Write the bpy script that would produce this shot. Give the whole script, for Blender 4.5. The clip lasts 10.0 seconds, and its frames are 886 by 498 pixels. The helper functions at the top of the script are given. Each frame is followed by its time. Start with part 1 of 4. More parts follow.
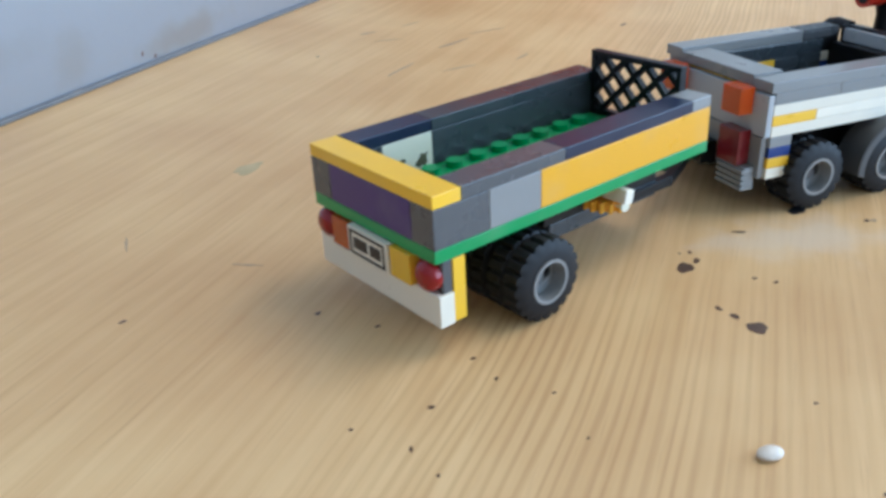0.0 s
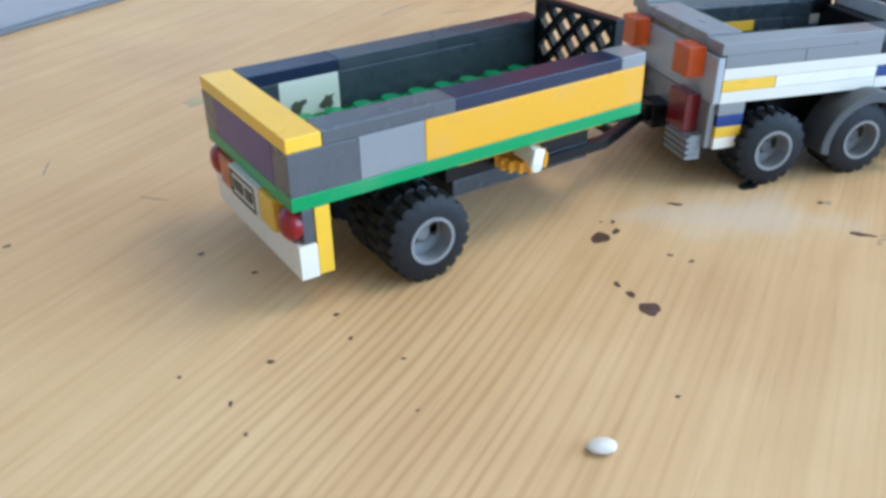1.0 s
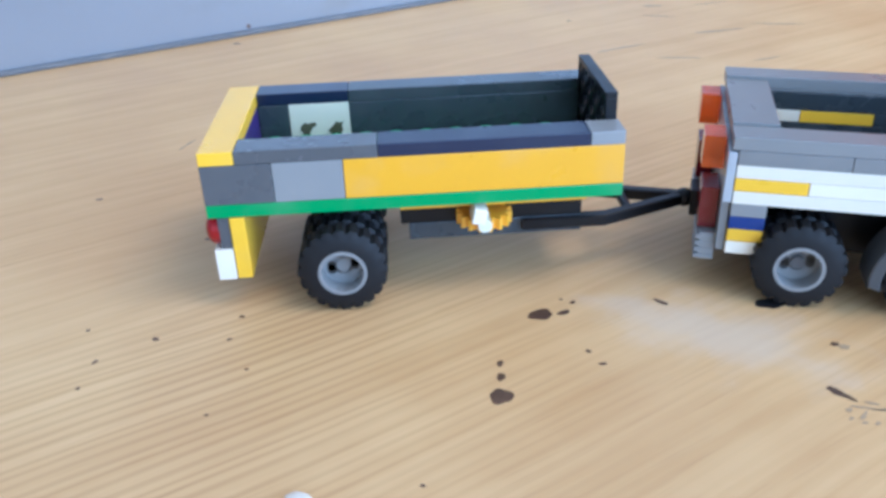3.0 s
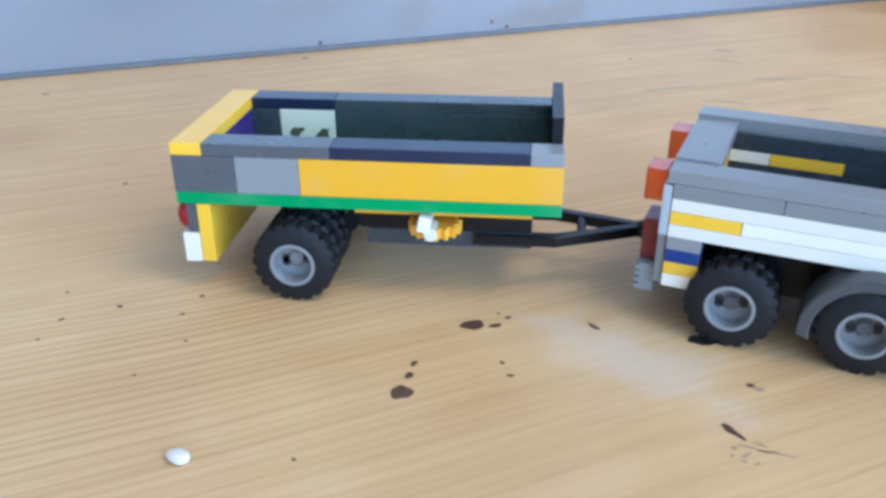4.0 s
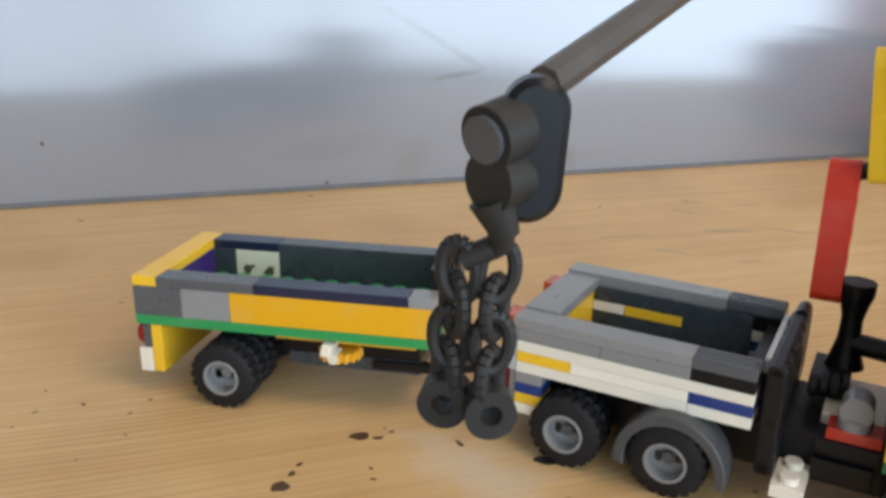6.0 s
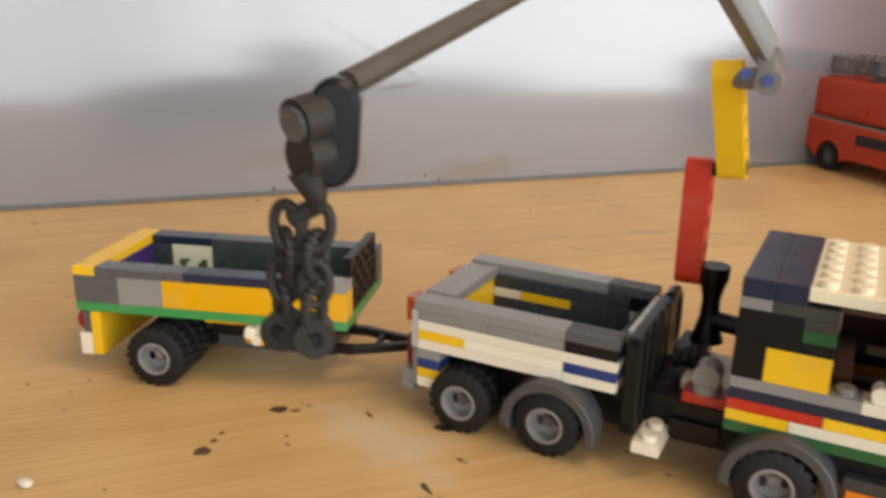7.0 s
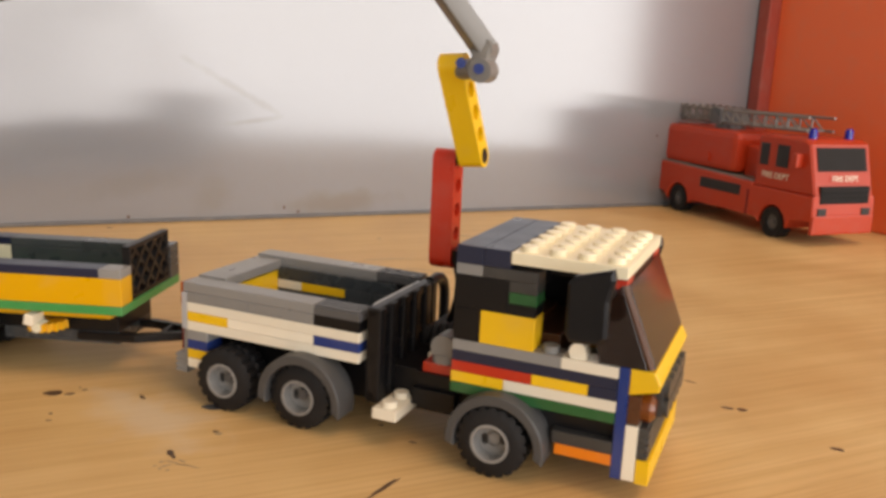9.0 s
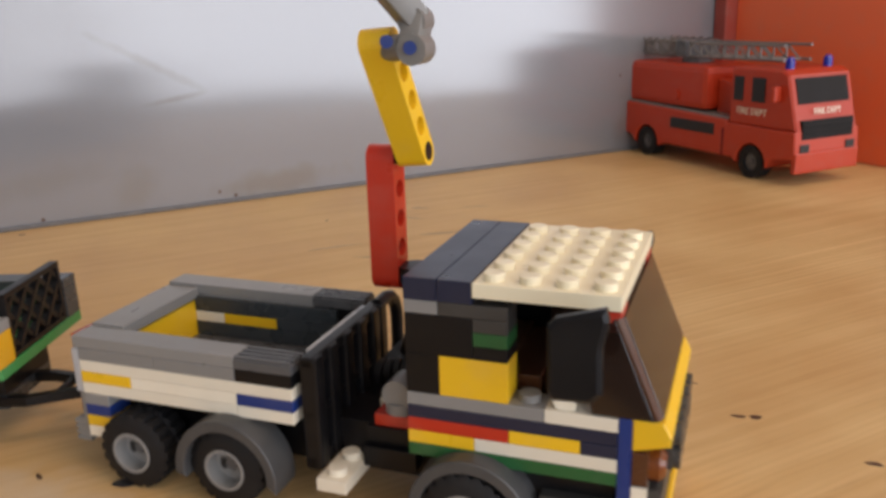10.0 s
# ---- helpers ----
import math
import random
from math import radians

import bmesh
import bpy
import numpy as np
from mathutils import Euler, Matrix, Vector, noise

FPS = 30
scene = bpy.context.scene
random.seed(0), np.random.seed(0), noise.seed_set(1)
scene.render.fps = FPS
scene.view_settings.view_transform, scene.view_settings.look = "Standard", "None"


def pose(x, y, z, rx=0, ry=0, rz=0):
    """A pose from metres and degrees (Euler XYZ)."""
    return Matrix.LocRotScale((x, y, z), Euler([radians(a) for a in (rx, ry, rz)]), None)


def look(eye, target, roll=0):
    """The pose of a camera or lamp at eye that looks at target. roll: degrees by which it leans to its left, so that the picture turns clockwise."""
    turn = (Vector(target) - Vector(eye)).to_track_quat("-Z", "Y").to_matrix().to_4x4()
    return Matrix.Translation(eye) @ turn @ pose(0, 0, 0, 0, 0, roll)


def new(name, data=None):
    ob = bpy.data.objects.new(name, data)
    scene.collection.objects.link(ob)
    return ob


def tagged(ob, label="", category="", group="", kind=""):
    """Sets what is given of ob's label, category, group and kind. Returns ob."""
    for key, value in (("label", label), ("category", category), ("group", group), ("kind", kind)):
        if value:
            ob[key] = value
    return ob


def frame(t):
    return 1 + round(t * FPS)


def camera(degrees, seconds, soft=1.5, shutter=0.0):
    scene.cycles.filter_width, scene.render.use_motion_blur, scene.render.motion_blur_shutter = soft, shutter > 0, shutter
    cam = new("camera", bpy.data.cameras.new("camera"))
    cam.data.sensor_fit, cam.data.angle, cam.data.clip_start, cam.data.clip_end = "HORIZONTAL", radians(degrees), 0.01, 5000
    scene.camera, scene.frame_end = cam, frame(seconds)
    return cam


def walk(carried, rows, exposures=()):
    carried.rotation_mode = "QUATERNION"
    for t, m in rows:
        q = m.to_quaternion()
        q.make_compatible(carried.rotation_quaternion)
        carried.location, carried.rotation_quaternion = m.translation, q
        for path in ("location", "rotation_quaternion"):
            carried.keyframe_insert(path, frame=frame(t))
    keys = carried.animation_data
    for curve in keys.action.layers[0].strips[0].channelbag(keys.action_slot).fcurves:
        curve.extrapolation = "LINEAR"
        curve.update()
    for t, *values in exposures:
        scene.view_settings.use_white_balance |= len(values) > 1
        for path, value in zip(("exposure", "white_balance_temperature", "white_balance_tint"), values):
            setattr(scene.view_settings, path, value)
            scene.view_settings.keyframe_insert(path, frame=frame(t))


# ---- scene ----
cam = camera(54.4, 10.0, soft=3.2, shutter=0.4)
PATH = [
    (0, (-0.1003, -0.1295, 0.1075), (0.0113, 0.0114, 0.0197), -2.23),
    (0.5, (-0.0777, -0.1353, 0.1082), (0.0274, 0.0091, 0.0182), -2.27),
    (1, (-0.0590, -0.1461, 0.1023), (0.0362, -0.0000, 0.0043), -0.11),
    (1.5, (-0.0330, -0.1600, 0.1117), (0.0310, 0.0015, 0.0127), -2.17),
    (2, (-0.0017, -0.1673, 0.1151), (0.0368, 0.0022, 0.0162), -2.78),
    (2.5, (0.0211, -0.1733, 0.1102), (0.0459, -0.0016, 0.0106), -1.89),
    (2.7, (0.0303, -0.1757, 0.1101), (0.0491, -0.0030, 0.0124), -1.6),
    (4, (0.0884, -0.1909, 0.1092), (0.0688, -0.0124, 0.0212), 0.64),
    (4.5, (0.1051, -0.1921, 0.1088), (0.0801, -0.0135, 0.0222), 1.55),
    (5, (0.1301, -0.2044, 0.1083), (0.1000, -0.0235, 0.0285), 2.48),
    (5.5, (0.1448, -0.2133, 0.1144), (0.1121, -0.0313, 0.0382), 1.61),
    (5.7, (0.1422, -0.2192, 0.1246), (0.1045, -0.0347, 0.0572), 1.36),
    (6.8, (0.1601, -0.2425, 0.1378), (0.1267, -0.0545, 0.0781), 1.31),
    (7, (0.1689, -0.2506, 0.1351), (0.1373, -0.0623, 0.0756), 1.74),
    (7.5, (0.1857, -0.2541, 0.1234), (0.1577, -0.0648, 0.0654), 2.46),
    (8, (0.2022, -0.2578, 0.1153), (0.1768, -0.0676, 0.0588), 1.89),
    (8.5, (0.2151, -0.2636, 0.1123), (0.1993, -0.0704, 0.0632), 2.54),
    (9, (0.2284, -0.2663, 0.1156), (0.2100, -0.0719, 0.0723), 2.89),
    (9.5, (0.2406, -0.2562, 0.1197), (0.2252, -0.0622, 0.0736), 1.48),
    (10, (0.2290, -0.2108, 0.1241), (0.2187, -0.0192, 0.0675), -1.46),
]
EXPOSURES = [
    (0.0, -0.86, 5350, 12), (1.0, -0.70, 5150, 12), (1.5, -0.90, 4980, 13), (2.0, -0.80, 4900, 16), (2.5, -0.64, 4850, 17), (4.5, -0.84, 5000, 14),
    (5.0, -1.03, 5350, 15), (5.5, -1.20, 5800, 16), (6.8, -1.26, 8150, 24), (7.5, -1.28, 8650, 27), (8.5, -1.36, 9050, 29), (9.0, -1.36, 9250, 30), (10.0, -1.58, 7900, 29),
]
walk(cam, [(t, look(eye, target, roll)) for t, eye, target, roll in PATH], EXPOSURES)

# ---- light: daylight from the room's windows and an added overhead fill ----
world = bpy.data.worlds.new("world")
scene.world = world
world.use_nodes = True
wn = world.node_tree.nodes
sky = wn.new("ShaderNodeTexSky")
sky.sky_type = "NISHITA"
sky.sun_disc = False
sky.sun_elevation, sky.sun_rotation = radians(35), radians(200)
world.node_tree.links.new(sky.outputs["Color"], wn["Background"].inputs["Color"])
wn["Background"].inputs["Strength"].default_value = 0.1

MM = 0.001
LEFT_WINDOW, MIDDLE_WINDOW, RIGHT_WINDOW, OVERHEAD_FILL = 36.0, 58.0, 98.0, 40.0      # watts
WALL_ANGLE = math.degrees(math.atan(0.60))          # the wall behind the table, seen from above
WALL_FOOT = (0.0, 0.2815)
TRUCK_YAW = -17.0
FIRE_YAW = -61.0


def area_lamp(name, m, width, height, power, colour):
    data = bpy.data.lights.new(name, "AREA")
    data.shape, data.size, data.size_y, data.energy, data.color = "RECTANGLE", width, height, power, colour
    ob = new(name, data)
    ob.matrix_world = m
    return tagged(ob, kind="structure")


# ---- materials ----
def material(name):
    m = bpy.data.materials.new(name)
    m.use_nodes = True
    return m, m.node_tree.nodes, m.node_tree.links, m.node_tree.nodes["Principled BSDF"]


def plastic(name, colour, rough=0.28, dirt=0.06):
    """Moulded plastic: slight hue change from piece to piece, scuffs in the gloss, faint dust."""
    m, n, l, b = material(name)
    tc = n.new("ShaderNodeTexCoord")
    info = n.new("ShaderNodeObjectInfo")
    big = n.new("ShaderNodeTexNoise")
    big.inputs["Scale"].default_value = 90
    big.inputs["Detail"].default_value = 5
    fine = n.new("ShaderNodeTexNoise")
    fine.inputs["Scale"].default_value = 900
    fine.inputs["Detail"].default_value = 3
    l.new(tc.outputs["Object"], big.inputs["Vector"])
    l.new(tc.outputs["Object"], fine.inputs["Vector"])
    hsv = n.new("ShaderNodeHueSaturation")
    hsv.inputs["Color"].default_value = (*colour, 1)
    v = n.new("ShaderNodeMapRange")
    v.inputs["To Min"].default_value, v.inputs["To Max"].default_value = 0.93, 1.07
    l.new(info.outputs["Random"], v.inputs["Value"])
    l.new(v.outputs["Result"], hsv.inputs["Value"])
    mix = n.new("ShaderNodeMix")
    mix.data_type = "RGBA"
    mix.inputs["B"].default_value = (0.42, 0.38, 0.32, 1)
    ramp = n.new("ShaderNodeMapRange")
    ramp.inputs["From Min"].default_value, ramp.inputs["From Max"].default_value = 0.5, 0.8
    ramp.inputs["To Max"].default_value = dirt * 2
    l.new(big.outputs["Fac"], ramp.inputs["Value"])
    l.new(ramp.outputs["Result"], mix.inputs["Factor"])
    l.new(hsv.outputs["Color"], mix.inputs["A"])
    l.new(mix.outputs["Result"], b.inputs["Base Color"])
    rr = n.new("ShaderNodeMapRange")
    rr.inputs["To Min"].default_value, rr.inputs["To Max"].default_value = rough - 0.08, rough + 0.14
    l.new(big.outputs["Fac"], rr.inputs["Value"])
    l.new(rr.outputs["Result"], b.inputs["Roughness"])
    bump = n.new("ShaderNodeBump")
    bump.inputs["Strength"].default_value, bump.inputs["Distance"].default_value = 0.12, 0.0002
    l.new(fine.outputs["Fac"], bump.inputs["Height"])
    l.new(bump.outputs["Normal"], b.inputs["Normal"])
    return m


def clear(name, colour, rough=0.08, strength=0.85):
    m, n, l, b = material(name)
    b.inputs["Base Color"].default_value = (*colour, 1)
    b.inputs["Roughness"].default_value = rough
    b.inputs["Transmission Weight"].default_value = strength
    b.inputs["IOR"].default_value = 1.5
    return m


YELLOW = plastic("yellow_plastic", (0.85, 0.49, 0.022))
ORANGE_YELLOW = plastic("warm_yellow_plastic", (0.79, 0.385, 0.008))
ORANGE = plastic("orange_plastic", (0.82, 0.20, 0.015))
GREEN = plastic("green_plastic", (0.012, 0.26, 0.07))
DARK_GREY = plastic("dark_grey_plastic", (0.085, 0.088, 0.092), 0.25, 0.03)
SLATE = plastic("slate_plastic", (0.040, 0.049, 0.055), 0.25, 0.02)
GREY = plastic("grey_plastic", (0.23, 0.228, 0.22))
MID_GREY = plastic("mid_grey_plastic", (0.060, 0.061, 0.062), 0.42, 0.03)
LIGHT_GREY = plastic("light_grey_plastic", (0.42, 0.43, 0.44))
BLACK = plastic("black_plastic", (0.005, 0.005, 0.006), 0.34, 0.003)
NAVY = plastic("navy_plastic", (0.010, 0.016, 0.042), 0.28, 0.006)
BLUE = plastic("blue_plastic", (0.005, 0.034, 0.18))
DARK_GREEN = plastic("dark_green_plastic", (0.006, 0.10, 0.03))
CAB_GREY = plastic("charcoal_plastic", (0.045, 0.044, 0.042), 0.3, 0.02)
PURPLE = plastic("purple_plastic", (0.050, 0.024, 0.16))
WHITE = plastic("white_plastic", (0.80, 0.73, 0.59))
AGED_WHITE = plastic("yellowed_white_plastic", (0.80, 0.72, 0.52))
PELLET = plastic("dull_white_plastic", (0.68, 0.61, 0.52), 0.45)
CREAM = plastic("cream_plastic", (0.72, 0.68, 0.52))
RED = plastic("red_plastic", (0.54, 0.030, 0.012))
DARK_RED = plastic("dark_red_plastic", (0.17, 0.01, 0.014), 0.15)
BROWN = plastic("brown_plastic", (0.09, 0.03, 0.012))
FIRE_RED = plastic("fire_red_paint", (0.47, 0.038, 0.011), 0.4, 0.03)
PANEL_RED = plastic("red_panel_paint", (0.90, 0.165, 0.06), 0.4, 0.05)
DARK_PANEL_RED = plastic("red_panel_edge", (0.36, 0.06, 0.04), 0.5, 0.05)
CHROME_GREY = plastic("silver_grey_plastic", (0.18, 0.172, 0.16), 0.3, 0.08)
DARK_PLASTIC = plastic("worn_dark_plastic", (0.026, 0.022, 0.018), 0.5, 0.015)
BOOM_GREY = plastic("worn_brownish_grey_plastic", (0.070, 0.058, 0.047), 0.4, 0.04)
SCREEN = plastic("dull_black_plastic", (0.010, 0.009, 0.009), 0.7, 0.003)
RUBBER = plastic("black_rubber", (0.009, 0.009, 0.010), 0.55, 0.008)
for m in (RUBBER, DARK_PLASTIC, BLACK, SCREEN):
    m.node_tree.nodes["Principled BSDF"].inputs["Specular IOR Level"].default_value = 0.3
CLEAR_RED = clear("clear_red", (0.55, 0.015, 0.02), 0.1, 0.55)
CLEAR_ORANGE = clear("clear_orange", (0.90, 0.16, 0.02), 0.1, 0.6)
AMBER = clear("smoked_amber", (0.28, 0.07, 0.015), 0.12, 0.4)
CLEAR_YELLOW = clear("clear_yellow", (0.85, 0.50, 0.03), 0.1, 0.15)
CLEAR_BLUE = clear("clear_blue", (0.01, 0.03, 0.5), 0.1, 0.5)
CLEAR_BROWN = clear("smoked_clear_brown", (0.055, 0.028, 0.020), 0.1, 0.65)
FOOT_GREY = plastic("foot_strip_grey", (0.13, 0.13, 0.132), 0.6, 0.1)
PRINT = plastic("print_dark_green", (0.07, 0.065, 0.03), 0.5)
INK = plastic("ink_black", (0.012, 0.012, 0.013), 0.35, 0.004)


SMEAR = (-0.058, -0.319, 0.0)


def wood_material():
    """Varnished pine: long growth lines, broad colour drift, small pores."""
    m, n, l, b = material("varnished_pine")
    tc = n.new("ShaderNodeTexCoord")
    turn = n.new("ShaderNodeMapping")
    turn.inputs["Rotation"].default_value = (0, 0, radians(0.5))
    l.new(tc.outputs["Object"], turn.inputs["Vector"])
    warp = n.new("ShaderNodeTexNoise")
    warp.inputs["Scale"].default_value = 5
    warp.inputs["Detail"].default_value = 2
    l.new(turn.outputs["Vector"], warp.inputs["Vector"])
    wadd = n.new("ShaderNodeMix")
    wadd.data_type = "VECTOR"
    wadd.inputs["Factor"].default_value = 0.012
    l.new(turn.outputs["Vector"], wadd.inputs["A"])
    l.new(warp.outputs["Color"], wadd.inputs["B"])
    long_ = n.new("ShaderNodeMapping")
    long_.inputs["Scale"].default_value = (0.025, 1, 1)
    l.new(wadd.outputs["Result"], long_.inputs["Vector"])
    rings = n.new("ShaderNodeTexNoise")
    rings.inputs["Scale"].default_value = 260
    rings.inputs["Detail"].default_value = 3
    rings.inputs["Roughness"].default_value = 0.6
    l.new(long_.outputs["Vector"], rings.inputs["Vector"])
    pores_map = n.new("ShaderNodeMapping")
    pores_map.inputs["Scale"].default_value = (0.04, 1, 1)
    l.new(turn.outputs["Vector"], pores_map.inputs["Vector"])
    pores = n.new("ShaderNodeTexNoise")
    pores.inputs["Scale"].default_value = 900
    pores.inputs["Detail"].default_value = 2
    l.new(pores_map.outputs["Vector"], pores.inputs["Vector"])
    broad = n.new("ShaderNodeTexNoise")
    broad.inputs["Scale"].default_value = 13
    broad.inputs["Detail"].default_value = 6
    l.new(turn.outputs["Vector"], broad.inputs["Vector"])
    ramp = n.new("ShaderNodeValToRGB")
    e = ramp.color_ramp.elements
    e[0].position, e[0].color = 0.34, (0.62, 0.396, 0.176, 1)
    e[1].position, e[1].color = 0.62, (0.69, 0.462, 0.22, 1)
    l.new(rings.outputs["Fac"], ramp.inputs["Fac"])
    lines = n.new("ShaderNodeTexWave")
    lines.wave_type, lines.bands_direction = "BANDS", "Y"
    lines.inputs["Scale"].default_value = 108
    lines.inputs["Distortion"].default_value = 15.0
    lines.inputs["Detail"].default_value = 3
    lines.inputs["Detail Scale"].default_value = 0.6
    l.new(long_.outputs["Vector"], lines.inputs["Vector"])
    sharp = n.new("ShaderNodeMapRange")
    sharp.inputs["From Min"].default_value, sharp.inputs["From Max"].default_value = 0.42, 1.0
    l.new(lines.outputs["Fac"], sharp.inputs["Value"])
    patch = n.new("ShaderNodeMapRange")
    patch.inputs["From Min"].default_value, patch.inputs["From Max"].default_value, patch.inputs["To Max"].default_value = 0.30, 0.54, 0.5
    l.new(warp.outputs["Fac"], patch.inputs["Value"])
    amount = n.new("ShaderNodeMath")
    amount.operation = "MULTIPLY"
    apart = n.new("ShaderNodeSeparateXYZ")
    l.new(turn.outputs["Vector"], apart.inputs["Vector"])
    stave = n.new("ShaderNodeMapRange")
    stave.interpolation_type = "SMOOTHSTEP"
    stave.inputs["From Min"].default_value, stave.inputs["From Max"].default_value = -0.215, -0.262
    stave.inputs["To Min"].default_value, stave.inputs["To Max"].default_value = 0.12, 1.0
    l.new(apart.outputs["Y"], stave.inputs["Value"])
    lined = n.new("ShaderNodeMath")
    lined.operation = "MULTIPLY"
    faded = n.new("ShaderNodeMapRange")
    faded.interpolation_type = "SMOOTHSTEP"
    faded.inputs["From Min"].default_value, faded.inputs["From Max"].default_value = -0.300, -0.350
    faded.inputs["To Min"].default_value, faded.inputs["To Max"].default_value = 1.0, 0.4
    l.new(apart.outputs["Y"], faded.inputs["Value"])
    board = n.new("ShaderNodeMath")
    board.operation = "MULTIPLY"
    l.new(stave.outputs["Result"], board.inputs[0])
    l.new(faded.outputs["Result"], board.inputs[1])
    l.new(patch.outputs["Result"], lined.inputs[0])
    l.new(board.outputs["Value"], lined.inputs[1])
    l.new(sharp.outputs["Result"], amount.inputs[0])
    l.new(lined.outputs["Value"], amount.inputs[1])
    dark = n.new("ShaderNodeMix")
    dark.data_type = "RGBA"
    dark.inputs["B"].default_value = (0.42, 0.235, 0.085, 1)
    l.new(amount.outputs["Value"], dark.inputs["Factor"])
    l.new(ramp.outputs["Color"], dark.inputs["A"])
    tint = n.new("ShaderNodeMix")
    tint.data_type, tint.blend_type = "RGBA", "MULTIPLY"
    tint.inputs["Factor"].default_value = 1
    bramp = n.new("ShaderNodeValToRGB")
    be = bramp.color_ramp.elements
    be[0].position, be[0].color = 0.34, (0.86, 0.79, 0.72, 1)
    be[1].position, be[1].color = 0.66, (1.0, 1.0, 1.0, 1)
    l.new(broad.outputs["Fac"], bramp.inputs["Fac"])
    l.new(dark.outputs["Result"], tint.inputs["A"])
    l.new(bramp.outputs["Color"], tint.inputs["B"])
    pmix = n.new("ShaderNodeMix")
    pmix.data_type = "RGBA"
    pmix.inputs["B"].default_value = (0.40, 0.22, 0.09, 1)
    pr = n.new("ShaderNodeMapRange")
    pr.inputs["From Min"].default_value, pr.inputs["From Max"].default_value, pr.inputs["To Max"].default_value = 0.58, 0.75, 0.35
    l.new(pores.outputs["Fac"], pr.inputs["Value"])
    l.new(pr.outputs["Result"], pmix.inputs["Factor"])
    l.new(tint.outputs["Result"], pmix.inputs["A"])
    l.new(pmix.outputs["Result"], b.inputs["Base Color"])
    # a bleached, chalky smear near the truck's rear wheels
    spot = n.new("ShaderNodeMapping")
    spot.vector_type = "TEXTURE"
    spot.inputs["Location"].default_value = SMEAR
    spot.inputs["Rotation"].default_value = (0, 0, radians(-62))
    spot.inputs["Scale"].default_value = (0.040, 0.020, 1)
    l.new(tc.outputs["Object"], spot.inputs["Vector"])
    dist = n.new("ShaderNodeVectorMath")
    dist.operation = "LENGTH"
    l.new(spot.outputs["Vector"], dist.inputs[0])
    mask = n.new("ShaderNodeMapRange")
    mask.interpolation_type = "SMOOTHSTEP"
    mask.inputs["From Min"].default_value, mask.inputs["From Max"].default_value = 1.0, 0.2
    mask.inputs["To Max"].default_value = 0.36
    ragged = n.new("ShaderNodeTexNoise")
    ragged.inputs["Scale"].default_value = 70
    ragged.inputs["Detail"].default_value = 5
    l.new(turn.outputs["Vector"], ragged.inputs["Vector"])
    fray = n.new("ShaderNodeMath")
    fray.operation = "MULTIPLY_ADD"
    fray.inputs[1].default_value, fray.inputs[2].default_value = 1.6, -0.7
    l.new(ragged.outputs["Fac"], fray.inputs[0])
    worn = n.new("ShaderNodeMath")
    l.new(dist.outputs["Value"], worn.inputs[0])
    l.new(fray.outputs["Value"], worn.inputs[1])
    l.new(worn.outputs["Value"], mask.inputs["Value"])
    chalk = n.new("ShaderNodeMix")
    chalk.data_type = "RGBA"
    chalk.inputs["B"].default_value = (0.60, 0.56, 0.50, 1)
    l.new(mask.outputs["Result"], chalk.inputs["Factor"])
    l.new(pmix.outputs["Result"], chalk.inputs["A"])
    l.new(chalk.outputs["Result"], b.inputs["Base Color"])
    rr = n.new("ShaderNodeMapRange")
    rr.inputs["To Min"].default_value, rr.inputs["To Max"].default_value = 0.42, 0.6
    l.new(broad.outputs["Fac"], rr.inputs["Value"])
    l.new(rr.outputs["Result"], b.inputs["Roughness"])
    bump = n.new("ShaderNodeBump")
    bump.inputs["Strength"].default_value, bump.inputs["Distance"].default_value = 0.15, 0.0004
    l.new(rings.outputs["Fac"], bump.inputs["Height"])
    l.new(bump.outputs["Normal"], b.inputs["Normal"])
    return m


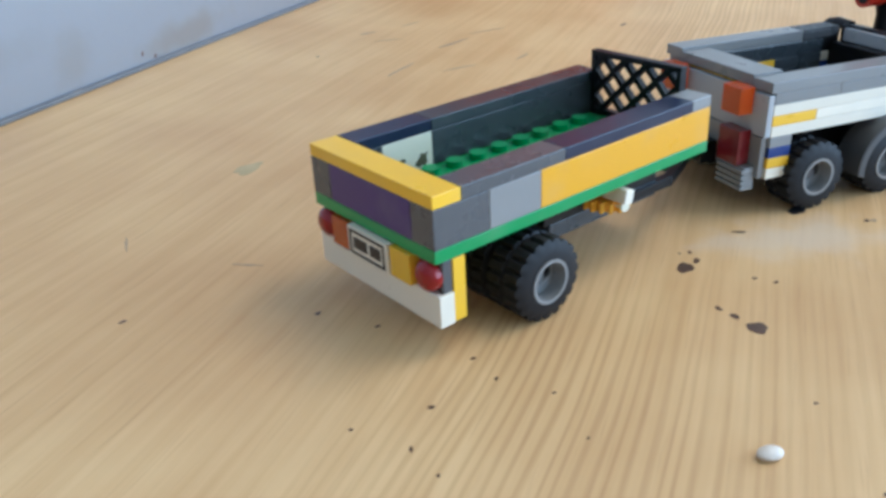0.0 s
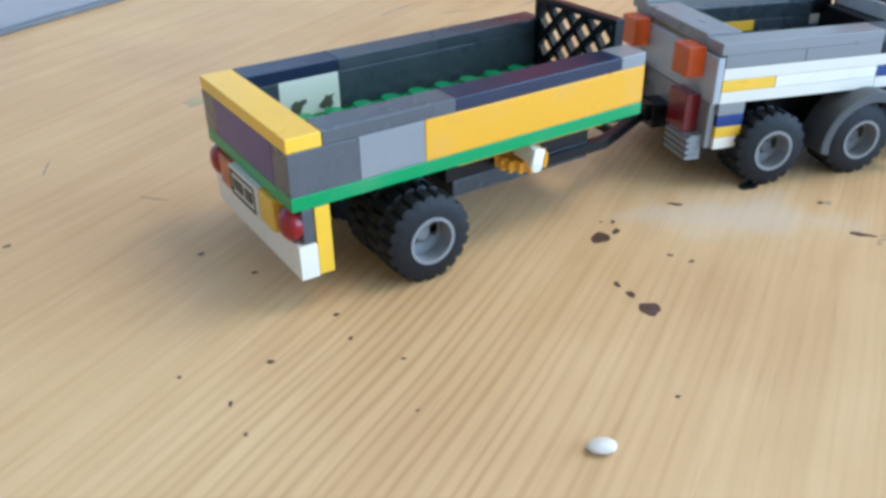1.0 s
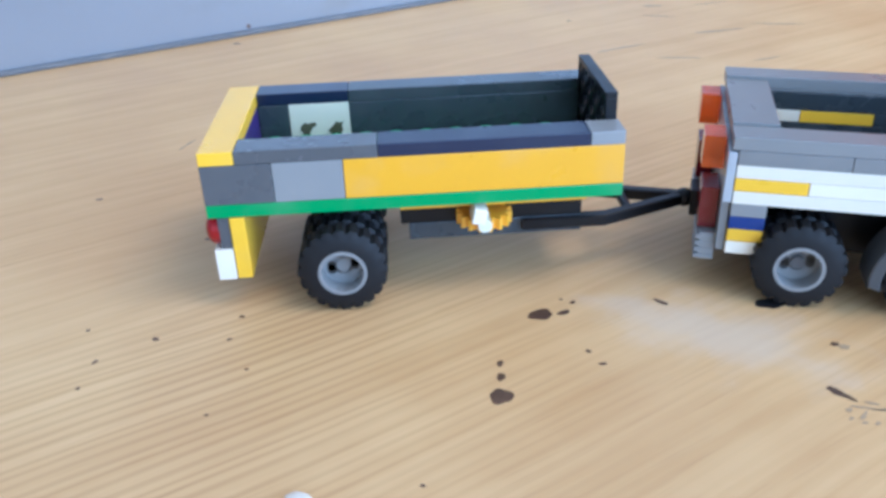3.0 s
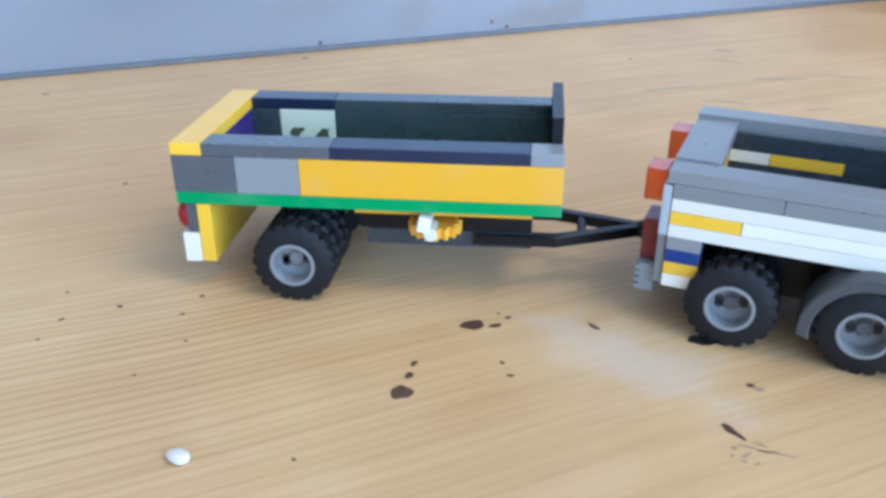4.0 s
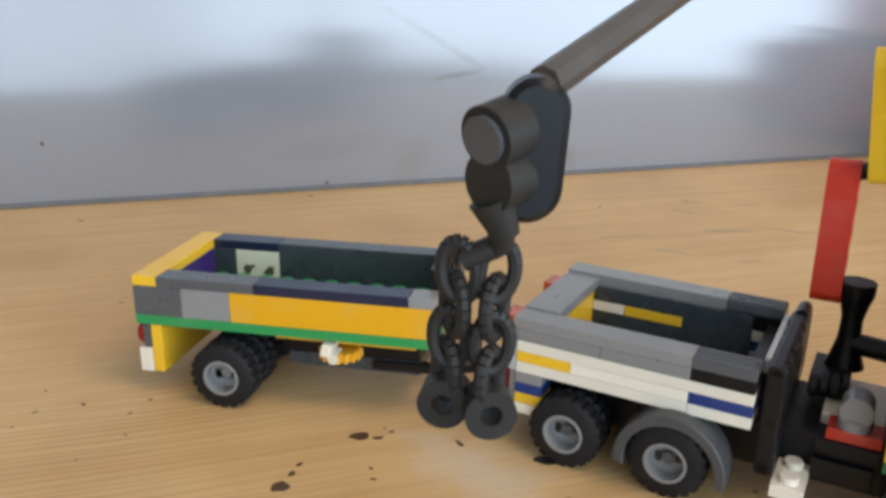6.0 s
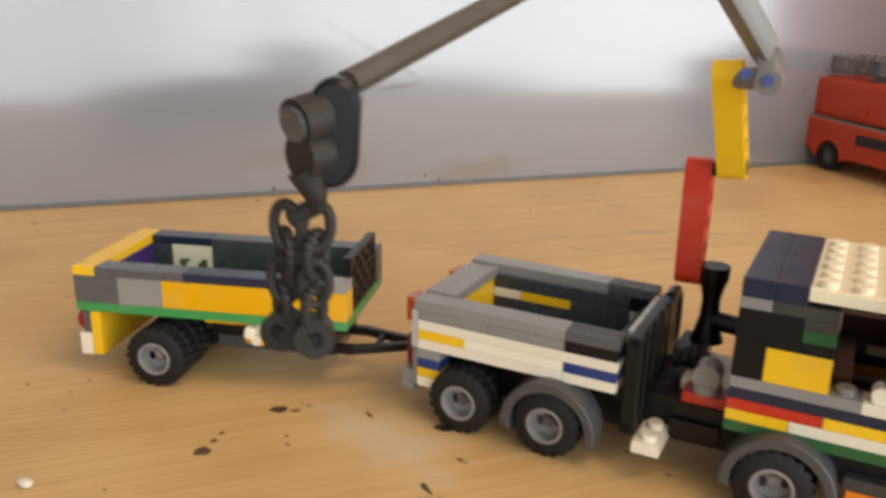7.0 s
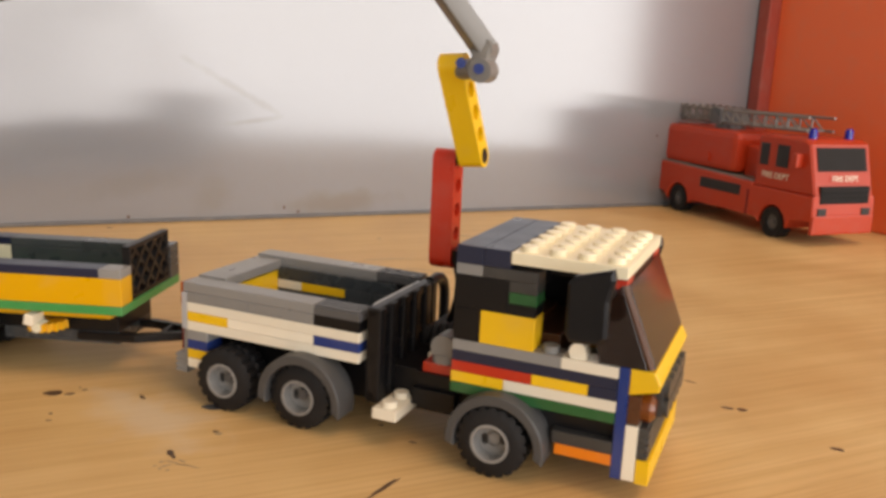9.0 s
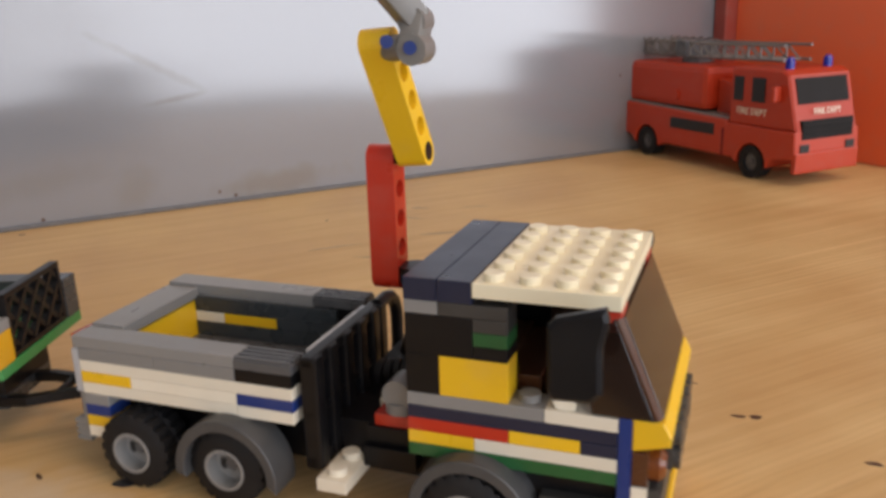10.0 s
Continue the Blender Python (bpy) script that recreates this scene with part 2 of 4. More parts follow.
def paint_material(name, colour, rough, stain=(0.5, 0.46, 0.4), amount=0.25, scale=3.0, smudges_and_shade=(), relief=0.15):
    """Wall paint with faint smears and roller texture, plus listed smudges and painted shade."""
    m, n, l, b = material(name)
    tc = n.new("ShaderNodeTexCoord")
    big = n.new("ShaderNodeTexNoise")
    big.inputs["Scale"].default_value = scale
    big.inputs["Detail"].default_value = 5
    fine = n.new("ShaderNodeTexNoise")
    fine.inputs["Scale"].default_value = 220
    fine.inputs["Detail"].default_value = 4
    l.new(tc.outputs["Object"], big.inputs["Vector"])
    l.new(tc.outputs["Object"], fine.inputs["Vector"])
    ramp = n.new("ShaderNodeMapRange")
    ramp.inputs["From Min"].default_value, ramp.inputs["From Max"].default_value = 0.45, 0.75
    ramp.inputs["To Max"].default_value = amount
    l.new(big.outputs["Fac"], ramp.inputs["Value"])
    mix = n.new("ShaderNodeMix")
    mix.data_type = "RGBA"
    mix.inputs["A"].default_value, mix.inputs["B"].default_value = (*colour, 1), (*stain, 1)
    l.new(ramp.outputs["Result"], mix.inputs["Factor"])
    last = mix.outputs["Result"]
    for x, z, half, thick, turn, tone, most in smudges_and_shade:
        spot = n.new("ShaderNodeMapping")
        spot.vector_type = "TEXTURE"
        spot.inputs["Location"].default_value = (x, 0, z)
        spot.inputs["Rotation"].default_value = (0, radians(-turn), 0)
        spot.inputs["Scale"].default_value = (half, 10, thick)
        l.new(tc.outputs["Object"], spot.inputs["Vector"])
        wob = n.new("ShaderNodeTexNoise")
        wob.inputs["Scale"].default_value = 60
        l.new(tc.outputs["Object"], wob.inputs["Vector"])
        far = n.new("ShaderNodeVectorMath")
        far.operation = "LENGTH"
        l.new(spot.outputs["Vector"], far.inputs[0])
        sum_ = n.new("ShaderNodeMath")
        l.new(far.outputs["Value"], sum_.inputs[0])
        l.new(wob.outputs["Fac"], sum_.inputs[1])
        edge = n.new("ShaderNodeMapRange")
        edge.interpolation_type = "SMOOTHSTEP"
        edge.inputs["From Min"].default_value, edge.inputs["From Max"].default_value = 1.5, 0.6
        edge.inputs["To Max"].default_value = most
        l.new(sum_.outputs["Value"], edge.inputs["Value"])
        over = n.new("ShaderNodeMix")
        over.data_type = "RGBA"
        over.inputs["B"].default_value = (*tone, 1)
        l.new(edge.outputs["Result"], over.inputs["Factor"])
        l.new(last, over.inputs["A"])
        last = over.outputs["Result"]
    l.new(last, b.inputs["Base Color"])
    b.inputs["Roughness"].default_value = rough
    bump = n.new("ShaderNodeBump")
    bump.inputs["Strength"].default_value, bump.inputs["Distance"].default_value = relief, 0.0005
    l.new(fine.outputs["Fac"], bump.inputs["Height"])
    l.new(bump.outputs["Normal"], b.inputs["Normal"])
    return m


PINE = wood_material()
# Two scuffs, three soft dark patches, then the fire engine's cast shadow painted in.
SCUFFS_AND_SHADE = [
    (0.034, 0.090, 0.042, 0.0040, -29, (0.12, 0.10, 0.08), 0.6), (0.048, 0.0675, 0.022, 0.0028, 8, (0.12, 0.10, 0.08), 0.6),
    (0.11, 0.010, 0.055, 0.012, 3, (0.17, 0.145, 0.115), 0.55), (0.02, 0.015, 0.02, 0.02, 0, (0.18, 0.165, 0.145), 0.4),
    (-0.03, 0.025, 0.05, 0.012, 10, (0.17, 0.165, 0.155), 0.3), (0.40, 0.02, 0.02, 0.035, 0, (0.15, 0.13, 0.11), 0.5),
]
WALL_PAINT = paint_material("wall_paint", (0.215, 0.228, 0.25), 0.165, (0.19, 0.19, 0.185), 0.4, 4.0, SCUFFS_AND_SHADE, 0.02)
WALL_PAINT.node_tree.nodes["Principled BSDF"].inputs["IOR"].default_value = 2.15
# the paint was rolled on up and down, so its gloss spreads sideways
streaks = WALL_PAINT.node_tree.nodes.new("ShaderNodeCombineXYZ")
streaks.inputs["X"].default_value, streaks.inputs["Y"].default_value = math.cos(radians(WALL_ANGLE)), math.sin(radians(WALL_ANGLE))
WALL_PAINT.node_tree.links.new(streaks.outputs["Vector"], WALL_PAINT.node_tree.nodes["Principled BSDF"].inputs["Tangent"])
WALL_PAINT.node_tree.nodes["Principled BSDF"].inputs["Anisotropic"].default_value = 0.9
ROOM_PAINT = paint_material("room_paint", (0.72, 0.70, 0.66), 0.7)
FLOOR_PAINT = paint_material("floor_covering", (0.22, 0.18, 0.14), 0.6)
STAIN = paint_material("burnt_stain", (0.075, 0.037, 0.022), 0.45, (0.14, 0.08, 0.045), 0.5, 400.0)
OLIVE = paint_material("olive_mark", (0.40, 0.31, 0.15), 0.5, (0.52, 0.40, 0.21), 0.7, 120.0)
FAINT = paint_material("grey_scratch", (0.35, 0.245, 0.145), 0.5, (0.46, 0.33, 0.19), 0.6, 300.0)


# ---- mesh helpers, in millimetres ----
def part(name, bm, mat, parent=None, label="", smooth=False):
    bmesh.ops.scale(bm, vec=(MM, MM, MM), verts=bm.verts)
    me = bpy.data.meshes.new(name)
    bm.normal_update()
    bm.to_mesh(me)
    bm.free()
    me.materials.append(mat)
    if smooth:
        me.polygons.foreach_set("use_smooth", [True] * len(me.polygons))
        me.set_sharp_from_angle(angle=radians(40))
    ob = new(name, me)
    if parent is not None:
        ob.parent = parent
    return tagged(ob, label)


def box(bm, x0, x1, y0, y1, z0, z1, bevel=0.25):
    made = bmesh.ops.create_cube(bm, size=1)["verts"]
    m = Matrix.Translation(((x0 + x1) / 2, (y0 + y1) / 2, (z0 + z1) / 2)) @ Matrix.Diagonal((x1 - x0, y1 - y0, z1 - z0, 1))
    bmesh.ops.transform(bm, matrix=m, verts=made)
    if bevel:
        edges = list({e for v in made for e in v.link_edges})
        bmesh.ops.bevel(bm, geom=edges, offset=bevel, segments=2, affect="EDGES", profile=0.6)
    return bm


def rod(bm, a, b, r, seg=16, r2=None):
    a, b = Vector(a), Vector(b)
    way = b - a
    m = Matrix.Translation((a + b) / 2) @ way.to_track_quat("Z", "Y").to_matrix().to_4x4()
    bmesh.ops.create_cone(bm, cap_ends=True, segments=seg, radius1=r, radius2=r if r2 is None else r2, depth=way.length, matrix=m)
    return bm


def ring(bm, centre, axis, outer, inner, width, seg=32):
    """A tube section round an axis ('x', 'y' or 'z')."""
    turn = {"z": Matrix(), "y": Matrix.Rotation(radians(90), 4, "X"), "x": Matrix.Rotation(radians(90), 4, "Y")}[axis]
    m = Matrix.Translation(centre) @ turn
    loops = []
    for r, h in ((outer, -width / 2), (outer, width / 2), (inner, width / 2), (inner, -width / 2)):
        loops.append([bm.verts.new(m @ Vector((r * math.cos(2 * math.pi * i / seg), r * math.sin(2 * math.pi * i / seg), h))) for i in range(seg)])
    for k in range(4):
        p, q = loops[k], loops[(k + 1) % 4]
        for i in range(seg):
            bm.faces.new((p[i], p[(i + 1) % seg], q[(i + 1) % seg], q[i]))
    return bm


def tube(bm, pts, r, seg=12):
    """One bent round bar along a row of places."""
    pts = [Vector(p) for p in pts]
    loops = []
    for i, p in enumerate(pts):
        way = (pts[min(i + 1, len(pts) - 1)] - pts[max(i - 1, 0)]).normalized()
        side = way.cross(Vector((1, 0, 0))).normalized()
        other = way.cross(side)
        loops.append([bm.verts.new(p + r * (math.cos(2 * math.pi * k / seg) * side + math.sin(2 * math.pi * k / seg) * other)) for k in range(seg)])
    for p, q in zip(loops, loops[1:]):
        for k in range(seg):
            bm.faces.new((p[k], p[(k + 1) % seg], q[(k + 1) % seg], q[k]))
    bm.faces.new(loops[0][::-1])
    bm.faces.new(loops[-1])
    bmesh.ops.recalc_face_normals(bm, faces=bm.faces)
    return bm


def lathe(bm, centre, profile, seg=24):
    """One turned body: (radius, height) pairs round a standing axis."""
    cx, cy = centre
    loops = [[bm.verts.new((cx + r * math.cos(2 * math.pi * i / seg), cy + r * math.sin(2 * math.pi * i / seg), h)) for i in range(seg)] for r, h in profile]
    for p, q in zip(loops, loops[1:]):
        for i in range(seg):
            bm.faces.new((p[i], p[(i + 1) % seg], q[(i + 1) % seg], q[i]))
    bm.faces.new(loops[0][::-1])
    bm.faces.new(loops[-1])
    return bm


def slab(bm, outline, axis, lo, hi, bevel=0.2):
    """An outline of 2D points pushed out along an axis: 'y' takes (x, z), 'x' takes (y, z), 'z' takes (x, y)."""
    put = {"y": lambda p, h: (p[0], h, p[1]), "x": lambda p, h: (h, p[0], p[1]), "z": lambda p, h: (p[0], p[1], h)}[axis]
    low = [bm.verts.new(put(p, lo)) for p in outline]
    high = [bm.verts.new(put(p, hi)) for p in outline]
    n = len(outline)
    faces = [bm.faces.new(low), bm.faces.new(high[::-1])]
    faces += [bm.faces.new((low[i], high[i], high[(i + 1) % n], low[(i + 1) % n])) for i in range(n)]
    bmesh.ops.recalc_face_normals(bm, faces=faces)
    if bevel:
        edges = list({e for face in faces[:2] for e in face.edges})
        bmesh.ops.bevel(bm, geom=edges, offset=bevel, segments=1, affect="EDGES")
    return bm


def brick(parent, mat, x0, x1, y0, y1, z0, z1, studs=False, name="brick", label=""):
    """A toy brick, plate or tile with a hairline gap to its neighbours; studs on top where they show."""
    bm = bmesh.new()
    g = 0.06
    box(bm, x0 + g, x1 - g, y0 + g, y1 - g, z0 + 0.03, z1 - 0.03, 0.22)
    if studs:
        for i in range(round((x1 - x0) / 8)):
            for j in range(round((y1 - y0) / 8)):
                cx, cy = x0 + 4 + 8 * i, y0 + 4 + 8 * j
                rod(bm, (cx, cy, z1 - 0.2), (cx, cy, z1 + 1.5), 2.4, 18)
                rod(bm, (cx, cy, z1 + 1.5), (cx, cy, z1 + 1.7), 2.4, 18, 2.2)
    return part(name, bm, mat, parent, label)


def thing(name, m, label, category, group=""):
    ob = new(name)
    ob.empty_display_size = 0.01
    ob.matrix_world = m
    return tagged(ob, label, category, group)


def wheel(parent, x, y0, y1, z, near):
    """A 21 mm balloon tyre with cross lugs on an 11 mm grey rim; near: the side whose face is dished outward (-1 or 1)."""
    bm = bmesh.new()
    seg = 80
    prof = [(5.6, 0.0, 0), (7.6, 0.0, 0), (9.3, 0.6, 0), (10.5, 1.0, 1), (10.55, 5.4, 1), (9.6, 5.8, 0), (9.6, 6.2, 0), (10.55, 6.6, 2), (10.5, 11.0, 2), (9.3, 11.4, 0), (7.6, 12.0, 0), (5.6, 12.0, 0)]
    w = (y1 - y0) / 12
    loops = []
    for r, h, tread in prof:
        loop = []
        for i in range(seg):
            cut = tread and (i + 2 * tread) % 4 == 0
            a = 2 * math.pi * i / seg
            loop.append(bm.verts.new((x + (r - 0.9 * cut) * math.cos(a), y0 + h * w, z + (r - 0.9 * cut) * math.sin(a))))
        loops.append(loop)
    for p, q in zip(loops, loops[1:] + loops[:1]):
        for i in range(seg):
            bm.faces.new((p[i], q[i], q[(i + 1) % seg], p[(i + 1) % seg]))
    bmesh.ops.recalc_face_normals(bm, faces=bm.faces)
    hub = thing_part("wheel", parent)
    part("tyre", bm, RUBBER, hub, "black rubber balloon tyre with cross lugs", True)
    bm = bmesh.new()
    face = y0 if near < 0 else y1
    ring(bm, (x, face - near * 2.4, z), "y", 5.7, 4.9, 5.4, 32)
    inner = face - near * 4.6
    ring(bm, (x, inner, z), "y", 5.0, 1.6, 1.2, 32)
    rod(bm, (x, inner - 0.6, z), (x, inner + 0.6, z), 2.5, 20)
    bmesh.ops.recalc_face_normals(bm, faces=bm.faces)
    part("rim", bm, GREY, hub, "light grey plastic rim with two slots", True)
    bm = bmesh.new()
    for k in (-1, 1):
        for z_off in (-0.7, 0.0, 0.7):
            rod(bm, (x + 2.75 * k, inner + near * 0.3, z + 0.5 * k + z_off), (x + 2.75 * k, inner + near * 0.66, z + 0.5 * k + z_off), 1.05, 14)
    part("axle_slots", bm, CAB_GREY, hub, "two dark slots in the rim")
    return hub


def thing_part(name, parent):
    ob = new(name)
    ob.empty_display_size = 0.005
    ob.parent = parent
    return ob


# ---- the setting ----
def wall_frame(s, out, z):
    """A pose on the wall: s metres along it, out metres towards the room."""
    a = radians(WALL_ANGLE)
    return Matrix.Translation((WALL_FOOT[0] + s * math.cos(a) + out * math.sin(a), WALL_FOOT[1] + s * math.sin(a) - out * math.cos(a), z)) @ Matrix.Rotation(a, 4, "Z")


def setting_box(name, m, x0, x1, y0, y1, z0, z1, mat, bevel=2.0, label=""):
    bm = bmesh.new()
    box(bm, x0, x1, y0, y1, z0, z1, bevel)
    ob = part(name, bm, mat, None, label)
    ob.matrix_world = m
    return tagged(ob, kind="structure")


ROOM = wall_frame(0, 0, 0)
tabletop = setting_box("tabletop", ROOM, -700, 1100, -460, -1, -30, 0, PINE, 1.0, "varnished pine tabletop with dark stains and scratches")
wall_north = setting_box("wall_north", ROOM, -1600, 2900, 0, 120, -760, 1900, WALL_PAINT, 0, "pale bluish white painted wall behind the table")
setting_box("wall_east", ROOM, 2900, 3020, -2070, 120, -760, 1900, ROOM_PAINT, 0)
setting_box("wall_west", ROOM, -1720, -1600, -2070, 120, -760, 1900, ROOM_PAINT, 0)
setting_box("ceiling", ROOM, -1720, 3020, -2070, 120, 1900, 2000, ROOM_PAINT, 0)
setting_box("floor", ROOM, -1720, 3020, -2070, 120, -860, -760, FLOOR_PAINT, 0)
for x in (-640, 1040):
    for y in (-410, -60):
        setting_box("table_leg", ROOM, x - 30, x + 30, y - 30, y + 30, -760, -30, PINE, 3.0)
# the south wall: a window over a parapet, with a lower one on either side, and the daylight that comes in by them
WINDOWS = ((-1000, -100, -310, LEFT_WINDOW), (0, 1070, -145, MIDDLE_WINDOW), (1080, 2480, -350, RIGHT_WINDOW))
for x0, x1, z0, z1 in ((-1600, -1000, -760, 1900), (-100, 0, -760, 1900), (1070, 1080, -760, 1250), (2480, 2900, -760, 1900), (-1000, -100, 1250, 1900), (0, 2480, 1250, 1900)):
    setting_box("wall_south", ROOM, x0, x1, -2070, -1950, z0, z1, ROOM_PAINT, 0)
for x0, x1, z0, power in WINDOWS:
    setting_box("wall_south", ROOM, x0, x1, -2070, -1950, -760, z0, ROOM_PAINT, 0)
    setting_box("window_sill", ROOM, x0, x1, -1960, -1920, z0 - 20, z0, ROOM_PAINT, 3.0)
    area_lamp("window_daylight", ROOM @ pose((x0 + x1) / 2000, -2.0, (z0 + 1250) / 2000, 90, 0, 0), (x1 - x0) * MM, (1250 - z0) * MM, power, (0.63, 0.84, 1.0))

# unseen lamp added overhead to lift and warm the toys and table
area_lamp("overhead_fill", ROOM @ pose(0.6, -1.15, 1.88, 0, 0, 0), 1.2, 0.7, OVERHEAD_FILL, (1.0, 0.78, 0.52))

# a thin darker grey strip where wall and table meet
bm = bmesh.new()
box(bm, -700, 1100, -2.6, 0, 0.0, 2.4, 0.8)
ob = part("trim", bm, FOOT_GREY)
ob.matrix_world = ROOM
tagged(ob, "grey strip along the foot of the wall", kind="structure")

# red side panel that stands on the table at right angles to the wall
panel = thing("red_panel", wall_frame(0.497, 0, 0), "large red painted panel standing upright on the table", "panel")
bm = bmesh.new()
box(bm, 0, 18, -176, -14, 0.2, 420, 1.0)
part("board", bm, PANEL_RED, panel)
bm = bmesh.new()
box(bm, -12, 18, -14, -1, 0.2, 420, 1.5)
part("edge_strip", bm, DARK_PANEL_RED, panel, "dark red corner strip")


# ---- marks on the tabletop ----
def blot(x, y, rx, ry, turn, mat, name="stain", seed=0, rough=0.18):
    """A flat, uneven spot burnt or spilt on the table."""
    rnd = random.Random(seed)
    ph = [rnd.uniform(0, 6.28) for _ in range(3)]
    bm = bmesh.new()
    rim = []
    for i in range(20):
        a = 2 * math.pi * i / 20
        k = 1 + rough * (math.sin(2 * a + ph[0]) * 0.6 + math.sin(3 * a + ph[1]) * 0.5 + math.sin(5 * a + ph[2]) * 0.4)
        px, py = rx * k * math.cos(a), ry * k * math.sin(a)
        c, s = math.cos(radians(turn)), math.sin(radians(turn))
        rim.append((x + px * c - py * s, y + px * s + py * c))
    slab(bm, rim, "z", -0.3, 0.07, 0)
    ob = part(name, bm, mat)
    ob.parent = tabletop
    ob.matrix_parent_inverse = tabletop.matrix_world.inverted()
    return ob


SPOTS = [
    (76.0, -10.3, 3.2, 2.0, 10), (81.6, -9.9, 1.5, 0.9, 20), (84.5, -5.6, 0.9, 0.5, 30),
    (63.2, -40.1, 2.3, 2.6, 30), (63.9, -33.6, 0.8, 1.5, -15), (64.3, -28.8, 0.7, 1.1, -25),
    (105.5, -7.2, 2.2, 0.6, -48), (131.8, -10.0, 4.3, 2.3, 12), (86.2, -30.8, 0.8, 0.5, 0),
    (138.5, -27.8, 0.9, 0.7, 20), (-12.7, -12.9, 0.8, 0.6, 0), (4.2, -14.4, 0.6, 0.4, 40), (5.7, -5.0, 0.7, 0.5, 10),
    (-24.0, -20.8, 0.8, 0.4, 60), (-47.8, 66.0, 1.0, 0.6, 0), (-9.5, 36.2, 0.9, 0.6, 0), (-2.1, 21.0, 0.7, 0.5, 0),
    (9.7, -26.3, 0.5, 0.35, 0), (3.8, -41.2, 0.4, 0.3, 0), (-29.3, -7.9, 0.5, 0.4, 0), (-24.8, -30.2, 0.5, 0.35, 50),
    (-130.0, 163.0, 1.6, 1.0, 0), (-33.0, 246.0, 1.8, 1.2, 0), (136.0, 270.0, 1.2, 0.8, 0), (303.7, 202.0, 4.0, 1.0, 20),
    (304.1, 28.0, 2.0, 1.0, -10), (309.0, 27.4, 2.0, 1.2, 5), (332.5, 0.6, 2.4, 1.0, -15), (295.2, 51.8, 2.2, 0.5, -35),
    (32.0, -91.1, 2.6, 2.0, 10), (31.0, -86.5, 0.9, 0.7, 0), (187.8, -66.2, 3.4, 1.1, 55), (199.0, -22.6, 1.2, 0.5, -20), (187.4, -12.2, 0.8, 0.5, 0),
    (46.2, -64.3, 0.5, 0.4, 0), (84.1, -25.9, 0.5, 0.7, 30), (160.5, -78.9, 2.4, 0.4, 20), (82.0, -4.0, 0.5, 0.3, 0),
]
for k, (x, y, rx, ry, turn) in enumerate(SPOTS):
    blot(x, y, rx, ry, turn, INK if k == 7 else STAIN, "stain", k)
SCRATCHES = [
    (131.6, -44.8, 3.0, 0.9, -46), (134.8, -49.8, 2.8, 0.35, -20), (133.0, -52.0, 1.6, 0.4, 40), (137.5, -50.5, 2.2, 0.3, 0), (131.0, -50.0, 0.8, 0.5, 10),
    (-10.0, 73.0, 4.0, 0.5, -50), (195.0, -53.0, 8.0, 0.7, 62), (180.0, 60.0, 9.0, 0.5, 20), (205.0, 240.0, 14.0, 1.2, 15), (240.0, 250.0, 10.0, 1.0, -10),
    (150.0, 215.0, 12.0, 1.0, 25), (172.0, 196.0, 9.0, 0.9, -5), (27.0, 142.0, 6.5, 3.6, 10), (188.0, 298.0, 5.0, 1.6, 0), (-30.0, 110.0, 5.0, 0.4, 70),
    (113.3, -89.6, 3.2, 1.6, 10), (185.0, 274.0, 7.0, 0.8, -25), (222.0, 300.0, 8.0, 0.7, 12),
    (210.0, 190.0, 8.0, 0.6, 20), (140.0, -29.0, 1.4, 0.8, 0),
    (136.4, -48.4, 1.5, 0.35, -32), (132.2, -54.0, 0.5, 0.4, 0), (134.6, -54.4, 0.6, 0.4, 20), (140.2, -51.0, 2.2, 0.3, -12), (130.2, -52.6, 0.7, 0.3, 30),
]
for k, (x, y, rx, ry, turn) in enumerate(SCRATCHES):
    blot(x, y, rx, ry, turn, STAIN if k in (0, 6) else OLIVE if k == 12 else FAINT, "scratch", 50 + k, 0.3)

for k, (along, up) in enumerate(((69.5, 7.5), (79.5, 4.0), (-34.0, 4.0), (-190.0, 35.0), (390.0, 60.0))):
    bm = bmesh.new()
    slab(bm, [(along + 0.9 * math.cos(q) * (1 + 0.3 * math.sin(2 * q + k)), up + 1.3 * math.sin(q)) for q in (2 * math.pi * n / 10 for n in range(10))], "y", -0.12, 0.5, 0)
    ob = part("speck", bm, STAIN)
    ob.parent = wall_north
bm = bmesh.new()
bmesh.ops.create_icosphere(bm, subdivisions=3, radius=1)
for v in bm.verts:
    v.co *= 1 + 0.10 * noise.noise(v.co * 1.6)
    v.co = Vector((v.co.x * 2.7, v.co.y * 1.8, v.co.z * 1.15 + 1.05))
ob = part("pellet", bm, PELLET, None, "small white plastic pellet lying on the table", True)
ob.matrix_world = pose(0.0246, -0.0674, 0, 0, 0, -25)
tagged(ob, category="pellet")


